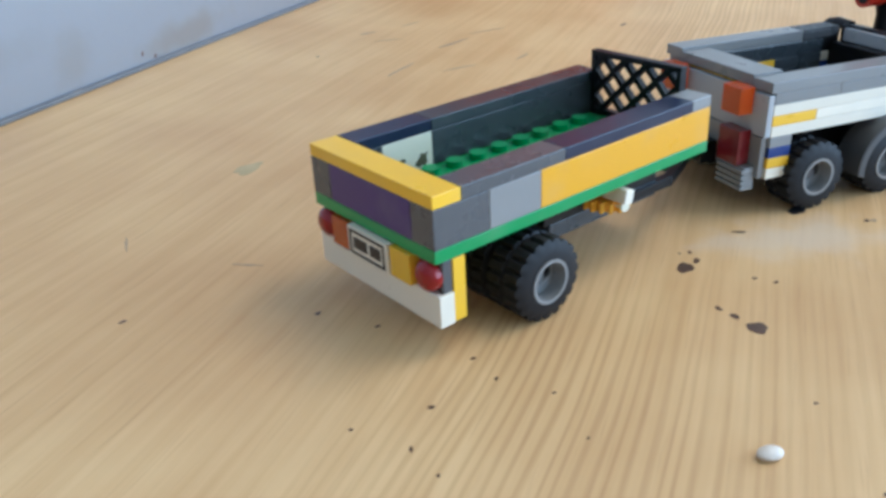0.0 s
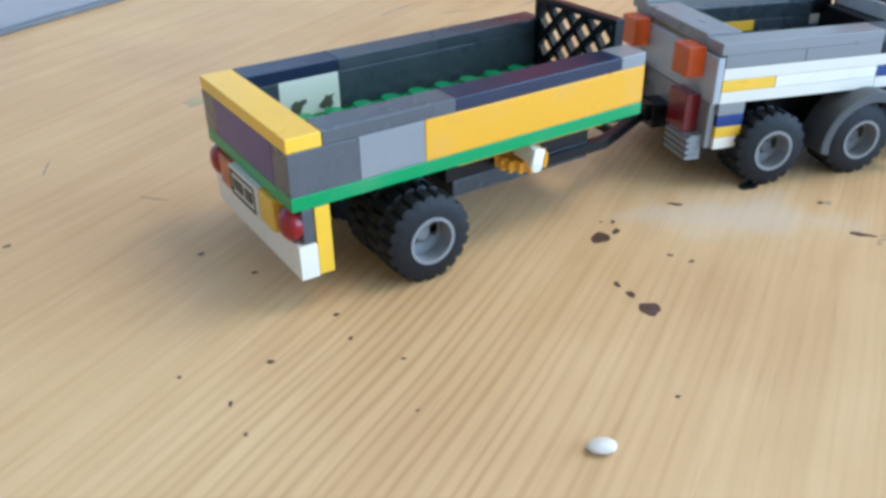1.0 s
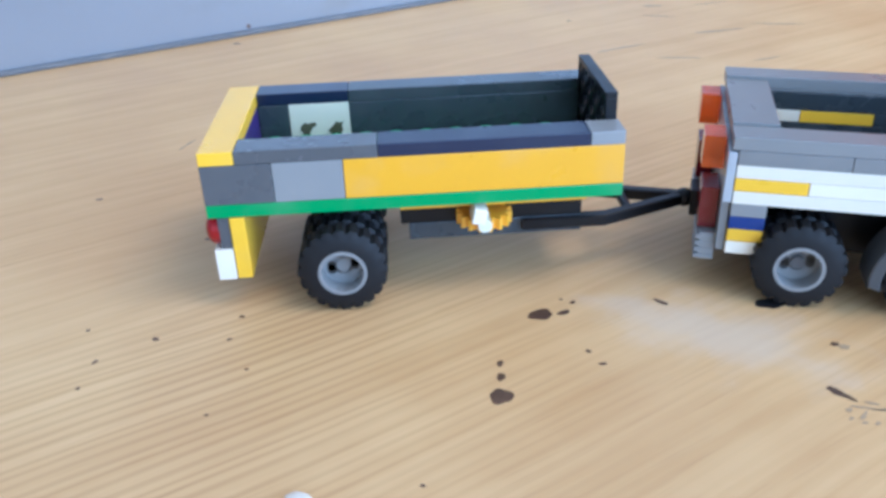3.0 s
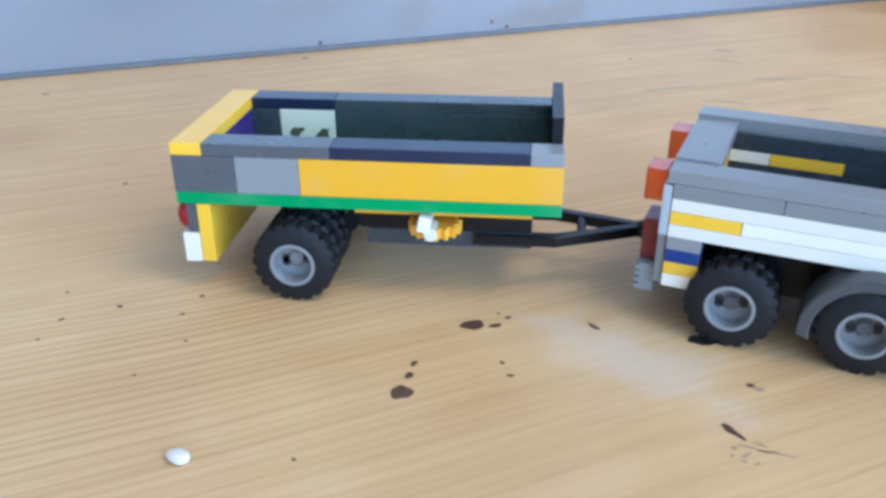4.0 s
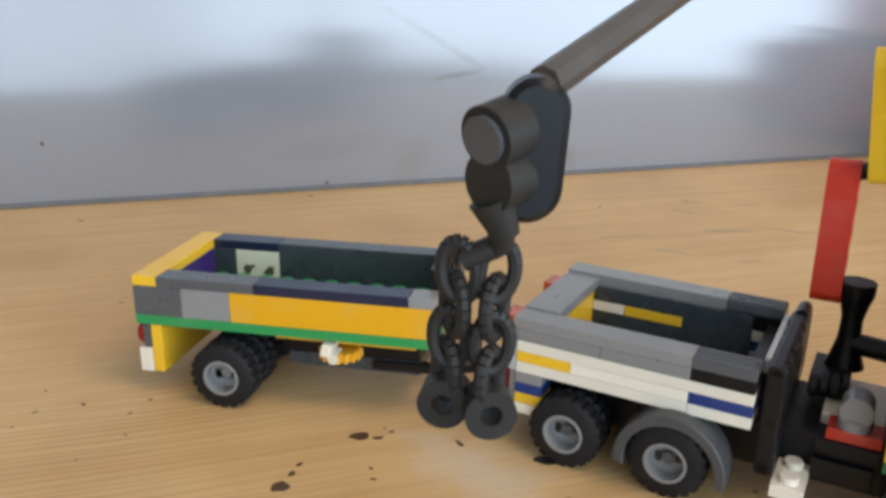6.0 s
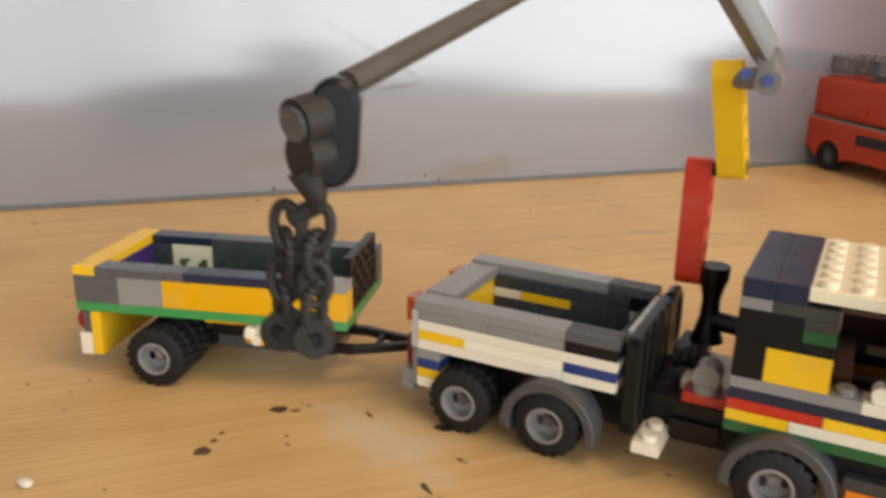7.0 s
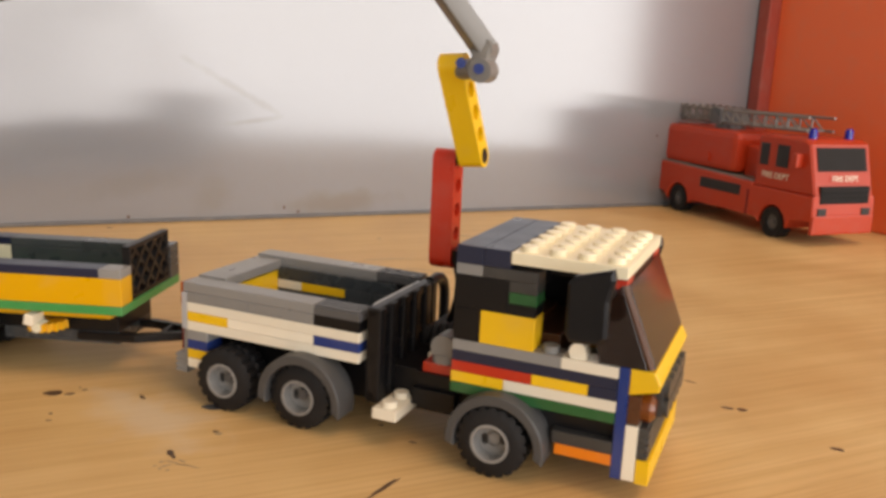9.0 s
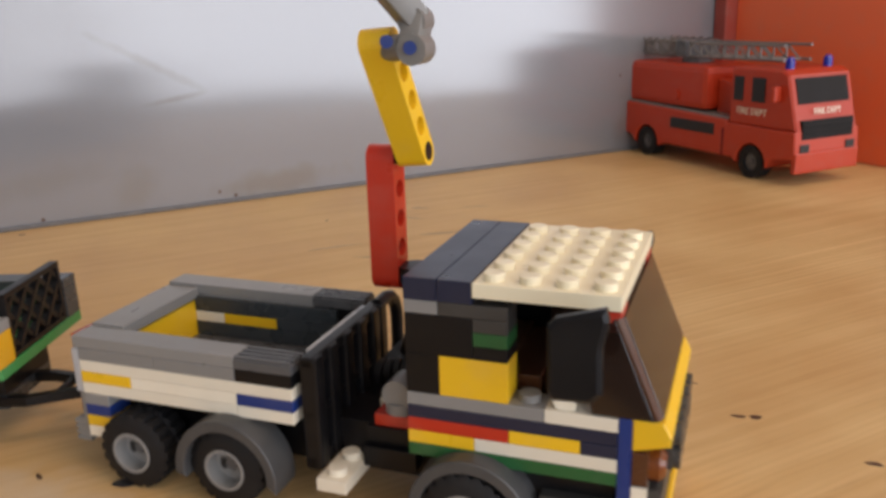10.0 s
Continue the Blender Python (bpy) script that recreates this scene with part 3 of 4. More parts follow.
# ---- the trailer ----
def build_trailer():
    base = pose(0.030, 0, 0.024, 0, -1, 0)
    t = thing("toy_trailer", base @ Matrix.Translation((-0.030, 0, 0)), "toy brick trailer in grey, yellow and green, on two wheels", "toy trailer")
    b = lambda *a, **k: brick(t, *a, **k)  # noqa: E731
    b(GREEN, 0, 96, 0, 48, 0, 3.2, name="base_plate", label="green studded base plate")
    for i in range(1, 11):
        for j in range(1, 5):
            bm = bmesh.new()
            rod(bm, (4 + 8 * i, 4 + 8 * j, 3.0), (4 + 8 * i, 4 + 8 * j, 4.9), 2.4, 18)
            part("stud", bm, GREEN, t)
    # walls
    b(DARK_GREY, 0, 16, 0, 8, 3.2, 12.8)
    b(GREY, 16, 32, 0, 8, 3.2, 12.8)
    b(ORANGE_YELLOW, 32, 96, 0, 8, 3.2, 12.8)
    b(PURPLE, 0, 8, 8, 40, 3.2, 12.8)
    b(DARK_GREY, 0, 8, 40, 48, 3.2, 12.8)
    b(SLATE, 8, 16, 40, 48, 3.2, 12.8)
    b(CREAM, 16, 32, 40, 48, 3.2, 12.8, label="cream brick with a dark print")
    b(SLATE, 32, 96, 40, 48, 3.2, 12.8)
    for cx, s in ((20.5, 1), (28.5, -1)):
        bm = bmesh.new()
        slab(bm, [(cx + 1.9 * math.cos(a) * (1 + 0.4 * math.sin(3 * a + s)), 5.9 + 1.6 * math.sin(a) * (1 + 0.35 * math.sin(4 * a)) + 0.9 * math.cos(a)) for a in (2 * math.pi * i / 14 for i in range(14))], "y", 39.92, 40.1, 0)
        part("print", bm, PRINT, t)
    # cap tiles
    b(YELLOW, 0, 8, 0, 48, 12.8, 16, name="tile")
    b(DARK_GREY, 8, 40, 0, 8, 12.8, 16, name="tile")
    b(NAVY, 40, 88, 0, 8, 12.8, 16, name="tile")
    b(GREY, 88, 96, 0, 8, 12.8, 16, name="tile")
    b(NAVY, 8, 32, 40, 48, 12.8, 16, name="tile")
    b(SLATE, 32, 96, 40, 48, 12.8, 16, name="tile")
    # lattice fence across the front
    fence = thing_part("lattice_fence", t)
    tagged(fence, "black lattice fence across the front")
    bm = bmesh.new()
    for y0, y1, z0, z1 in ((8, 40, 3.3, 5.0), (8, 40, 20.8, 22.4), (8.1, 9.6, 5.0, 20.8), (38.4, 39.9, 5.0, 20.8)):
        box(bm, 92.8, 95.6, y0, y1, z0, z1, 0.2)
    part("frame", bm, BLACK, fence)
    for s in (-1, 1):
        for k in range(-2, 5):
            y_at = lambda z: 9.0 + 7.6 * k + 4 + s * (z - 12.9)  # noqa: E731
            z_lo, z_hi = 5.0, 20.8
            ends = []
            for z in (z_lo, z_hi):
                y = min(max(y_at(z), 9.0), 39.0)
                ends.append((y, 12.9 + s * (y - (9.0 + 7.6 * k + 4))))
            (ya, za), (yb, zb) = ends
            if abs(yb - ya) < 1.5:
                continue
            bm = bmesh.new()
            off = 0.55
            slab(bm, [(ya - off * s, za + off), (ya + off * s, za - off), (yb + off * s, zb - off), (yb - off * s, zb + off)], "x", 93.2 + 0.15 * s, 95.2 + 0.15 * s, 0)
            part("slat", bm, BLACK, fence)
    # rear lights and bumper
    b(YELLOW, 4.8, 8.4, 0, 48, -16, -0.1, name="bumper_back")
    b(WHITE, 0.4, 4.7, -0.4, 48, -16, -8, name="bumper", label="white bumper tile")
    b(DARK_GREY, 2.0, 4.7, 0.2, 47.8, -8, -0.1, name="light_bar")
    for y, mat, nm in ((4, CLEAR_RED, "tail_light"), (44, CLEAR_RED, "tail_light")):
        bm = bmesh.new()
        dome = [(3.0, -2.2), (3.7, -1.6), (3.8, 0.4)] + [(3.8 * math.cos(radians(q)), 0.4 + 2.3 * math.sin(radians(q))) for q in range(15, 90, 15)]
        lathe(bm, (0, 0), dome, 28)
        bmesh.ops.transform(bm, matrix=Matrix.Translation((1.2, y, -4.1)) @ Matrix.Rotation(radians(-90), 4, "Y"), verts=bm.verts)
        part(nm, bm, mat, t, "clear red round tail light", True)
    b(CLEAR_YELLOW, -1.0, 2.2, 8.2, 15.8, -7.9, -0.3, name="indicator", label="clear yellow indicator")
    b(CLEAR_ORANGE, -1.0, 2.2, 32.4, 39.8, -7.9, -0.3, name="indicator", label="orange indicator")
    b(WHITE, -1.4, 2.2, 16.2, 32.2, -7.9, -0.2, name="number_plate", label="white number plate with dark bars")
    bm = bmesh.new()
    for y0, y1, z0, z1 in ((17.2, 31.2, -1.5, -0.9), (17.2, 31.2, -7.2, -6.6), (17.2, 17.8, -6.6, -1.5), (30.6, 31.2, -6.6, -1.5)):
        box(bm, -1.55, -1.2, y0, y1, z0, z1, 0)
    part("plate_border", bm, INK, t)
    for k in range(2):
        bm = bmesh.new()
        box(bm, -1.55, -1.2, 18.8 + 5.4 * k, 23.0 + 6.6 * k, -5.5, -2.6, 0.1)
        part("plate_bar", bm, INK, t)
    # under the bed
    b(BLACK, 9, 44, 8, 40, -3.2, 0)
    b(ORANGE_YELLOW, 44, 89, 5.6, 42.4, -3.2, 0)
    b(BLACK, 22, 39, 17, 31, -9.6, -3.2)
    b(BLACK, 44, 89, 11, 37, -9.6, -3.2)
    b(SLATE, 46, 89, 11, 37, -14.0, -9.6)
    bm = bmesh.new()
    rod(bm, (30, 2, -13.4), (30, 46, -13.4), 1.6, 12)
    part("axle", bm, DARK_GREY, t)
    wheel(t, 30, -5.0, 7.0, -13.45, -1)
    wheel(t, 30, 41.0, 53.0, -13.45, 1)
    for y0, y1, side in ((7.6, 16.6, -1), (31.4, 40.4, 1)):
        wheel(t, 30, y0, y1, -13.45, side)
    # gear wheel and white pin at the side
    gear = thing_part("gear", t)
    tagged(gear, "yellow toy gear wheel under the bed")
    bm = bmesh.new()
    teeth = []
    for k in range(64):
        a, r = 2 * math.pi * k / 64, (5.4, 6.8, 6.8, 5.4)[k % 4]
        teeth.append((64.4 + r * math.cos(a), 8.4 + r * math.sin(a)))
    slab(bm, teeth, "z", -8.4, -5.6, 0)
    part("toothed_ring", bm, ORANGE_YELLOW, gear)
    bm = bmesh.new()
    box(bm, -1.6, 1.6, -1.6, 6.0, -1.9, 1.9, 0.4)
    bmesh.ops.transform(bm, matrix=Matrix.Translation((62.6, 0.6, -3.2)) @ Matrix.Rotation(radians(12), 4, "Y"), verts=bm.verts)
    part("pin", bm, WHITE, gear, "white plastic pin")
    bm = bmesh.new()
    rod(bm, (64.0, 1.2, -6.6), (64.0, 7.0, -6.6), 1.7, 18)
    part("bush", bm, CREAM, gear, "cream bush")
    # drawbar
    bar = thing_part("drawbar", t)
    tagged(bar, "black plastic drawbar with an open triangle")
    bm = bmesh.new()
    for outline in ([(74, 9.8), (95, 9.8), (117, 18.8), (117, 21.6), (95, 13.0), (74, 13.0)], [(74, 27.0), (95, 27.0), (117, 20.0), (117, 22.8), (95, 30.2), (74, 30.2)]):
        slab(bm, outline, "z", -12.8, -9.8, 0.3)
    rod(bm, (102, 14.0, -11.3), (102, 27.0, -11.3), 1.3, 10)
    part("arm", bm, BLACK, bar)
    bm = bmesh.new()
    rod(bm, (115, 20.8, -11.3), (126, 20.5, -11.3), 1.7, 14)
    bmesh.ops.create_icosphere(bm, subdivisions=2, radius=2.6, matrix=Matrix.Translation((118, 20.8, -11.3)))
    part("hitch", bm, BLACK, bar)
    return t


build_trailer()


# ---- the truck ----
def build_truck():
    t = thing("toy_truck", pose(0.13544, -0.01172, 0, 0, 0, TRUCK_YAW), "toy brick truck with a grey dump bed and striped cab", "toy truck")
    b = lambda *a, **k: brick(t, *a, **k)  # noqa: E731
    N, F = 2.5, 52.5  # near and far side of the body
    # chassis
    b(BLACK, -14, 122, 14, 39, 8.5, 21.5, name="chassis")
    b(BLACK, 46, 78, 27, 45, 15.0, 21.6, name="chassis_plate")
    b(BLACK, 84, 125, 6, 47, 12.0, 21.6, name="chassis_plate")
    for x in (0, 28.4, 92.3):
        wheel(t, x, -1.2 - 1.6 * (x > 50), 10.8 - 1.6 * (x > 50), 10.5, -1)
        wheel(t, x, 42.2, 54.2, 10.5, 1)
        bm = bmesh.new()
        rod(bm, (x, 2, 10.5), (x, 51, 10.5), 1.6, 12)
        part("axle", bm, DARK_GREY, t)
    for x in (28.4, 92.3):
        for y0 in (-2.6, 45.6):
            bm = bmesh.new()
            arc = [(x + 0.8 + 14.7 * math.cos(radians(a)), 9.8 + 14.8 * math.sin(radians(a))) for a in range(-12, 193, 9)]
            arc += [(x + 0.8 + 11.9 * math.cos(radians(a)), 9.8 + 11.8 * math.sin(radians(a))) for a in range(192, -13, -9)]
            slab(bm, arc, "y", y0, y0 + 10, 0.3)
            part("mudguard", bm, MID_GREY, t, "grey arched mudguard", True)
    # dump bed: layers of plates
    X = -16.6
    for y0, y1 in ((N, N + 8), (F - 8, F)):
        b(WHITE, X, X + 48, y0, y1, 24.0, 27.2)
        b(WHITE, X + 48, X + 64, y0, y1, 24.0, 27.2)
        b(YELLOW, X, X + 16, y0, y1, 27.2, 30.4)
        b(WHITE, X + 16, X + 48, y0, y1, 27.2, 30.4)
        b(BLUE, X + 48, X + 64, y0, y1, 27.2, 30.4)
        b(WHITE, X, X + 64, y0, y1, 30.4, 33.6)
        lift = 1.8 if y0 > 20 else 0.3
        b(GREY, X, X + 24, y0, y1, 33.6, 36.8 + lift)
        b(GREY, X + 24, X + 48, y0, y1, 33.6, 36.8 + lift)
        b(BLACK, X + 48, X + 64, y0, y1, 33.6, 36.8 + lift)
        b(GREY, X - 1.5, X + 48, y0, y1, 36.8 + lift, 40.0 + lift, name="tile")
        bm = bmesh.new()
        box(bm, X + 48.1, X + 64, y0, y1, 36.8 + lift, 39.2 + lift, 0.2)
        for k in range(4):
            box(bm, X + 48.2, X + 63.8, y0 + 0.5 + 2 * k, y0 + 1.6 + 2 * k, 39.1 + lift, 40.0 + lift, 0.15)
        part("ribbed_tile", bm, DARK_GREY, t, "dark grey ribbed tile")
        # stack of plates behind the rear wheel
        for k, mat in enumerate((WHITE, YELLOW, BLUE, GREY)):
            b(mat, X, X + 8, y0, y1, 11.2 + 3.2 * k, 14.4 + 3.2 * k)
    b(YELLOW, X, X + 8, N + 8, F - 8, 24.0, 36.8)
    b(BLACK, X + 60, X + 64, N + 8.1, F - 8.1, 26.0, 36.7, name="headboard")
    b(GREY, X - 1.5, X + 9.0, N + 8, F - 8, 37.6, 40.9, name="tile")
    b(DARK_GREY, X + 8, X + 64, N + 8, F - 8, 24.0, 26.0, name="bed_floor")
    # lining of the far and near wall
    b(SLATE, X + 8, X + 56, F - 9.2, F - 8, 26.0, 30.4, name="lining")
    b(WHITE, X + 8, X + 18, F - 9.2, F - 8, 30.4, 33.6, name="lining")
    b(YELLOW, X + 18, X + 36, F - 9.2, F - 8, 30.4, 33.6, name="lining")
    b(SLATE, X + 36, X + 56, F - 9.2, F - 8, 30.4, 33.6, name="lining")
    b(SLATE, X + 8, X + 56, F - 9.2, F - 8, 33.6, 38.4, name="lining")
    b(SLATE, X + 8, X + 56, N + 8, N + 9.2, 26.0, 36.9, name="lining")
    # rear lamps, red reflectors and grey grille
    b(LIGHT_GREY, X - 2.2, X - 0.1, N, F, 24.2, 36.6, name="tailboard")
    b(GREY, X - 2.2, X - 0.1, N + 1, F - 1, 11.4, 24.0, name="tailboard")
    for y0 in (8.4, F - 13.6):
        b(CLEAR_ORANGE, X - 7.4, X - 2.3, y0, y0 + 8, 30.0, 38.0, name="rear_lamp", label="clear orange lamp block")
        b(DARK_RED, X - 6.6, X - 2.3, y0 - 0.6, y0 + 8.6, 14.9, 25.4, name="reflector", label="dark red reflector tile")
        bm = bmesh.new()
        for k in range(4):
            box(bm, X - 6.8, X - 2.2, y0 - 3.6, y0 + 8, 8.0 + 1.7 * k, 9.1 + 1.7 * k, 0.2)
        box(bm, X - 5.8, X - 2.2, y0 - 3.4, y0 + 7.8, 7.8, 14.8, 0.1)
        part("grille", bm, GREY, t, "light grey ribbed grille tile")
    b(BLACK, X - 8, X - 2.3, 22, 30, 11, 18, name="hitch_socket")
    # front of the bed: black slotted gate, handle loop
    gate = thing_part("slotted_gate", t)
    tagged(gate, "black slotted panel between bed and crane")
    bm = bmesh.new()
    for y0, y1, z0, z1 in ((3.5, 46, 39.0, 42.0), (3.5, 46, 12, 16), (3.5, 46, 26, 28.2)):
        box(bm, 49.6, 53.0, y0, y1, z0, z1, 0.6)
    part("frame", bm, BLACK, gate)
    for y0 in (3.5, 11.5, 20.0, 28.5, 37.0, 42.0):
        bm = bmesh.new()
        box(bm, 49.2, 54.0, y0, y0 + 4.2, 12.2, 41.8, 0.8)
        part("slat", bm, BLACK, gate)
    b(LIGHT_GREY, 47.6, 49.2, 10, 43, 36.8, 41.2, name="tile")
    bm = bmesh.new()
    bend = [(44, 41.0), (50.0, 41.4), (53.5, 40.6), (56.0, 38.6), (57.4, 35.5), (57.8, 32.0), (57.8, 25.0), (57.0, 21.6), (54.5, 19.4), (46, 18.4)]
    tube(bm, [(51.8, y, z) for y, z in bend], 1.9, 14)
    part("handle", bm, BLACK, t, "black bent bar handle", True)
    # white step
    b(WHITE, 54.0, 62.0, -0.6, 23.4, 9.2, 12.6, True, name="step", label="white studded step plate")
    b(BLACK, 61.8, 76.0, 10.0, 14.0, 11.6, 17.0)
    b(BLACK, 62.0, 77.2, 12.0, 27.0, 17.0, 21.6)
    # turntable of the crane
    b(RED, 64.0, 77.0, 13.0, 21.0, 21.6, 24.8)
    b(WHITE, 62.0, 77.0, 21.0, 46.0, 21.6, 24.8)
    bm = bmesh.new()
    rod(bm, (70, 17, 24.8), (70, 17, 27.6), 4.2, 28)
    rod(bm, (70, 13.5, 30.0), (70, 21, 30.0), 3.9, 20)
    part("turntable", bm, GREY, t, "grey round turntable joint", True)
    b(BLACK, 57.0, 66.0, 30.0, 48.0, 24.8, 30.0)
    bm = bmesh.new()
    for k in range(4):
        ring(bm, (58.5 + 2.6 * k, 31.0, 27.4 + 0.7 * k), "x", 3.4, 1.8, 1.7, 18)
    part("ribbed_sleeve", bm, BLACK, t, "black ribbed sleeve")
    bm = bmesh.new()
    profile = [(5.2, 30.0), (4.2, 33.0), (3.0, 38.0), (2.8, 44.0), (3.8, 48.5), (4.6, 51.0), (4.6, 54.5)]
    lathe(bm, (64.6, 42.5), profile)
    rod(bm, (64, 42.5, 37.0), (78, 40, 37.0), 3.0, 14)
    part("crane_post", bm, BLACK, t, "black waisted post of the crane", True)
    # cab: striped lower side
    C = 77.4
    for y0, y1 in ((N, N + 8), (F - 8, F)):
        b(DARK_GREEN, C, C + 48, y0, y1, 21.6, 24.8)
        b(YELLOW, C, C + 16, y0, y1, 24.8, 28.0)
        b(WHITE, C + 16, C + 48, y0, y1, 24.8, 28.0)
        b(RED, C, C + 24, y0, y1, 28.0, 31.2)
        b(YELLOW, C + 24, C + 40, y0, y1, 28.0, 31.2)
        b(NAVY, C + 40, C + 48, y0, y1, 28.0, 31.2)
        b(NAVY, C, C + 48, y0, y1, 31.2, 34.4)
        b(GREY, C, C + 32, y0, y1, 34.4, 37.6, name="tile")
        b(WHITE, C + 32, C + 48, y0, y1, 34.4, 37.6, name="tile")
        b(CAB_GREY, C + 31, C + 48, y0, y1, 12.6, 16.2)
        b(ORANGE, C + 32, C + 48, y0, y1, 9.4, 12.6)
        b(BLACK, C, C + 8, y0, y1, 37.6, 47.2)
        b(YELLOW if y0 == N else BLACK, C + 8, C + 24, y0, y1, 37.6, 47.2)
        b(BLACK, C, C + 16, y0, y1, 47.2, 56.8)
        b(BLACK, C + 16, C + 24, y0, y1, 47.2, 50.4)
        b(DARK_GREEN, C + 16, C + 24, y0, y1, 50.4, 53.6)
        b(CAB_GREY, C + 16, C + 24, y0, y1, 53.6, 56.8)
        b(GREY, C, C + 8, y0, y1, 56.8, 60.0)
        b(CAB_GREY, C + 8, C + 24, y0, y1, 56.8, 60.0)
    b(BLACK, C, C + 8, N + 8, F - 8, 21.6, 60.0, name="cab_back")
    b(BLACK, C + 8, C + 48, N + 8, F - 8, 21.6, 26.0, name="cab_floor")
    b(BROWN, C + 9, C + 20, N + 10, F - 10, 26.0, 42.0, name="seat", label="brown seat block")
    b(BROWN, C + 9, C + 14, N + 10, F - 10, 42.0, 52.0, name="seat_back")
    b(WHITE, C + 40, C + 48, N + 9, F - 9, 34.4, 38.0, True, name="dashboard")
    b(BROWN, C + 24, C + 44, F - 8, F - 2, 37.6, 46.0, name="far_ledge")
    bm = bmesh.new()
    rod(bm, (C + 28, N + 4, 37.5), (C + 28, N + 4, 39.4), 2.4, 18)
    part("stud", bm, GREY, t)
    bm = bmesh.new()
    rod(bm, (C + 36.0, N + 1.2, 39.6), (C + 36.0, N + 6.4, 39.6), 2.3, 18)
    box(bm, C + 34.0, C + 38.6, N + 1.4, N + 6.2, 37.5, 39.4, 0.3)
    part("hinge", bm, WHITE, t, "white rounded hinge piece", True)
    # roof
    b(NAVY, C, C + 8, N - 0.2, F + 1.4, 60.0, 65.2, name="roof_tile", label="dark blue roof tile")
    b(NAVY, C + 8, C + 16, N - 0.2, F + 1.4, 60.0, 65.2, name="roof_tile", label="dark blue roof tile")
    b(AGED_WHITE, C + 16, C + 48, N - 0.2, F + 1.2, 61.6, 65.0, True, name="roof_plate", label="yellowed white studded roof plate")
    b(BLACK, C + 24, C + 46, N + 8, F - 8, 58.4, 61.4, name="roof_lining")
    for y0 in (N + 0.2, F - 8.2):
        b(RED, C + 42, C + 48, y0, y0 + 8, 57.0, 61.4, name="roof_edge", label="small red corner brick under the roof")
    b(BROWN, C + 43, C + 47.5, N + 8.4, F - 8.4, 58.0, 61.3, name="roof_edge")
    # windscreen, smoked
    screen = thing_part("windscreen", t)
    tagged(screen, "smoked brown clear windscreen with raked sides")
    bm = bmesh.new()
    slab(bm, [(C + 46.8, 60.0), (C + 48.4, 60.0), (C + 57.2, 38.4), (C + 55.2, 38.4)], "y", N + 1.6, F - 1.6, 0.2)
    part("pane", bm, CLEAR_BROWN, screen)
    for y0 in (N, F - 1.6):
        bm = bmesh.new()
        slab(bm, [(C + 44.0, 57.0), (C + 46.6, 60.0), (C + 55.4, 38.0), (C + 42.5, 38.0), (C + 41.0, 44.0)], "y", y0, y0 + 1.6, 0.2)
        part("side_pane", bm, CLEAR_BROWN, screen)
        bm = bmesh.new()
        rod(bm, (C + 47.2, y0 + 0.8, 60.0), (C + 56.2, y0 + 0.8, 38.4), 0.9, 8)
        part("pillar", bm, BROWN, screen)
    b(BROWN, C + 20.2, C + 29, N + 10, F - 10, 26.0, 40.5, name="cushion")
    # wing mirrors
    for y, s in ((N, -1), (F, 1)):
        mirror = thing_part("wing_mirror", t)
        tagged(mirror, "black wing mirror on a bent arm")
        bm = bmesh.new()
        rod(bm, (C + 44, y - 4.5 * s, 57.5), (C + 44, y + 10.5 * s, 59.5), 1.5, 12)
        rod(bm, (C + 44, y - 4.5 * s, 56.2), (C + 44, y - 4.5 * s, 58.6), 1.5, 12)
        part("arm", bm, BLACK, mirror)
        bm = bmesh.new()
        lift = 2.6 if s < 0 else -2.0
        outline = [(C + 35.4, 59.6), (C + 37.0, 61.4), (C + 46.8, 64.2), (C + 47.4, 61.6), (C + 46.2, 56.0), (C + 46.4, 46.4), (C + 44.6, 44.4), (C + 36.8, 44.0), (C + 35.6, 46.0)]
        slab(bm, [(x, z + lift) for x, z in outline], "y", y + s * 12.0 - 1.7, y + s * 12.0 + 1.7, 0.9)
        part("mirror_housing", bm, BLACK, mirror)
    # front
    b(BLUE, C + 48.0, C + 51.0, N, N + 8, 6.0, 38.0, name="pillar_tile", label="blue upright corner tile")
    b(BLUE, C + 48.0, C + 51.0, F - 8, F, 6.0, 38.0, name="pillar_tile", label="blue upright corner tile")
    b(BLACK, C + 48.0, C + 51.0, N + 8, F - 8, 6.0, 38.0, name="front_core")
    b(WHITE, C + 51.0, C + 54.6, N, N + 8, 6.2, 22.0, name="tile")
    b(WHITE, C + 51.0, C + 54.6, F - 8, F, 6.2, 22.0, name="tile")
    bm = bmesh.new()
    slab(bm, [(C + 51.0, 38.0), (C + 57.4, 38.0), (C + 59.2, 34.6), (C + 58.8, 32.6), (C + 51.0, 30.6)], "y", N, F, 0.3)
    part("nose", bm, YELLOW, t, "yellow sloped nose under the windscreen")
    for y0 in (N + 0.2, F - 8.2):
        b(BROWN, C + 51.0, C + 54.5, y0, y0 + 8, 22.4, 30.5, name="headlight_socket")
        bm = bmesh.new()
        rod(bm, (C + 54.4, y0 + 4, 26.4), (C + 56.8, y0 + 4, 26.4), 3.8, 24)
        rod(bm, (C + 56.8, y0 + 4, 26.4), (C + 58.0, y0 + 4, 26.4), 3.8, 24, 2.4)
        part("headlight", bm, AMBER, t, "smoked amber round headlight", True)
    b(CAB_GREY, C + 51.0, C + 57.0, N + 8.4, F - 8.4, 19.4, 31.4, name="radiator")
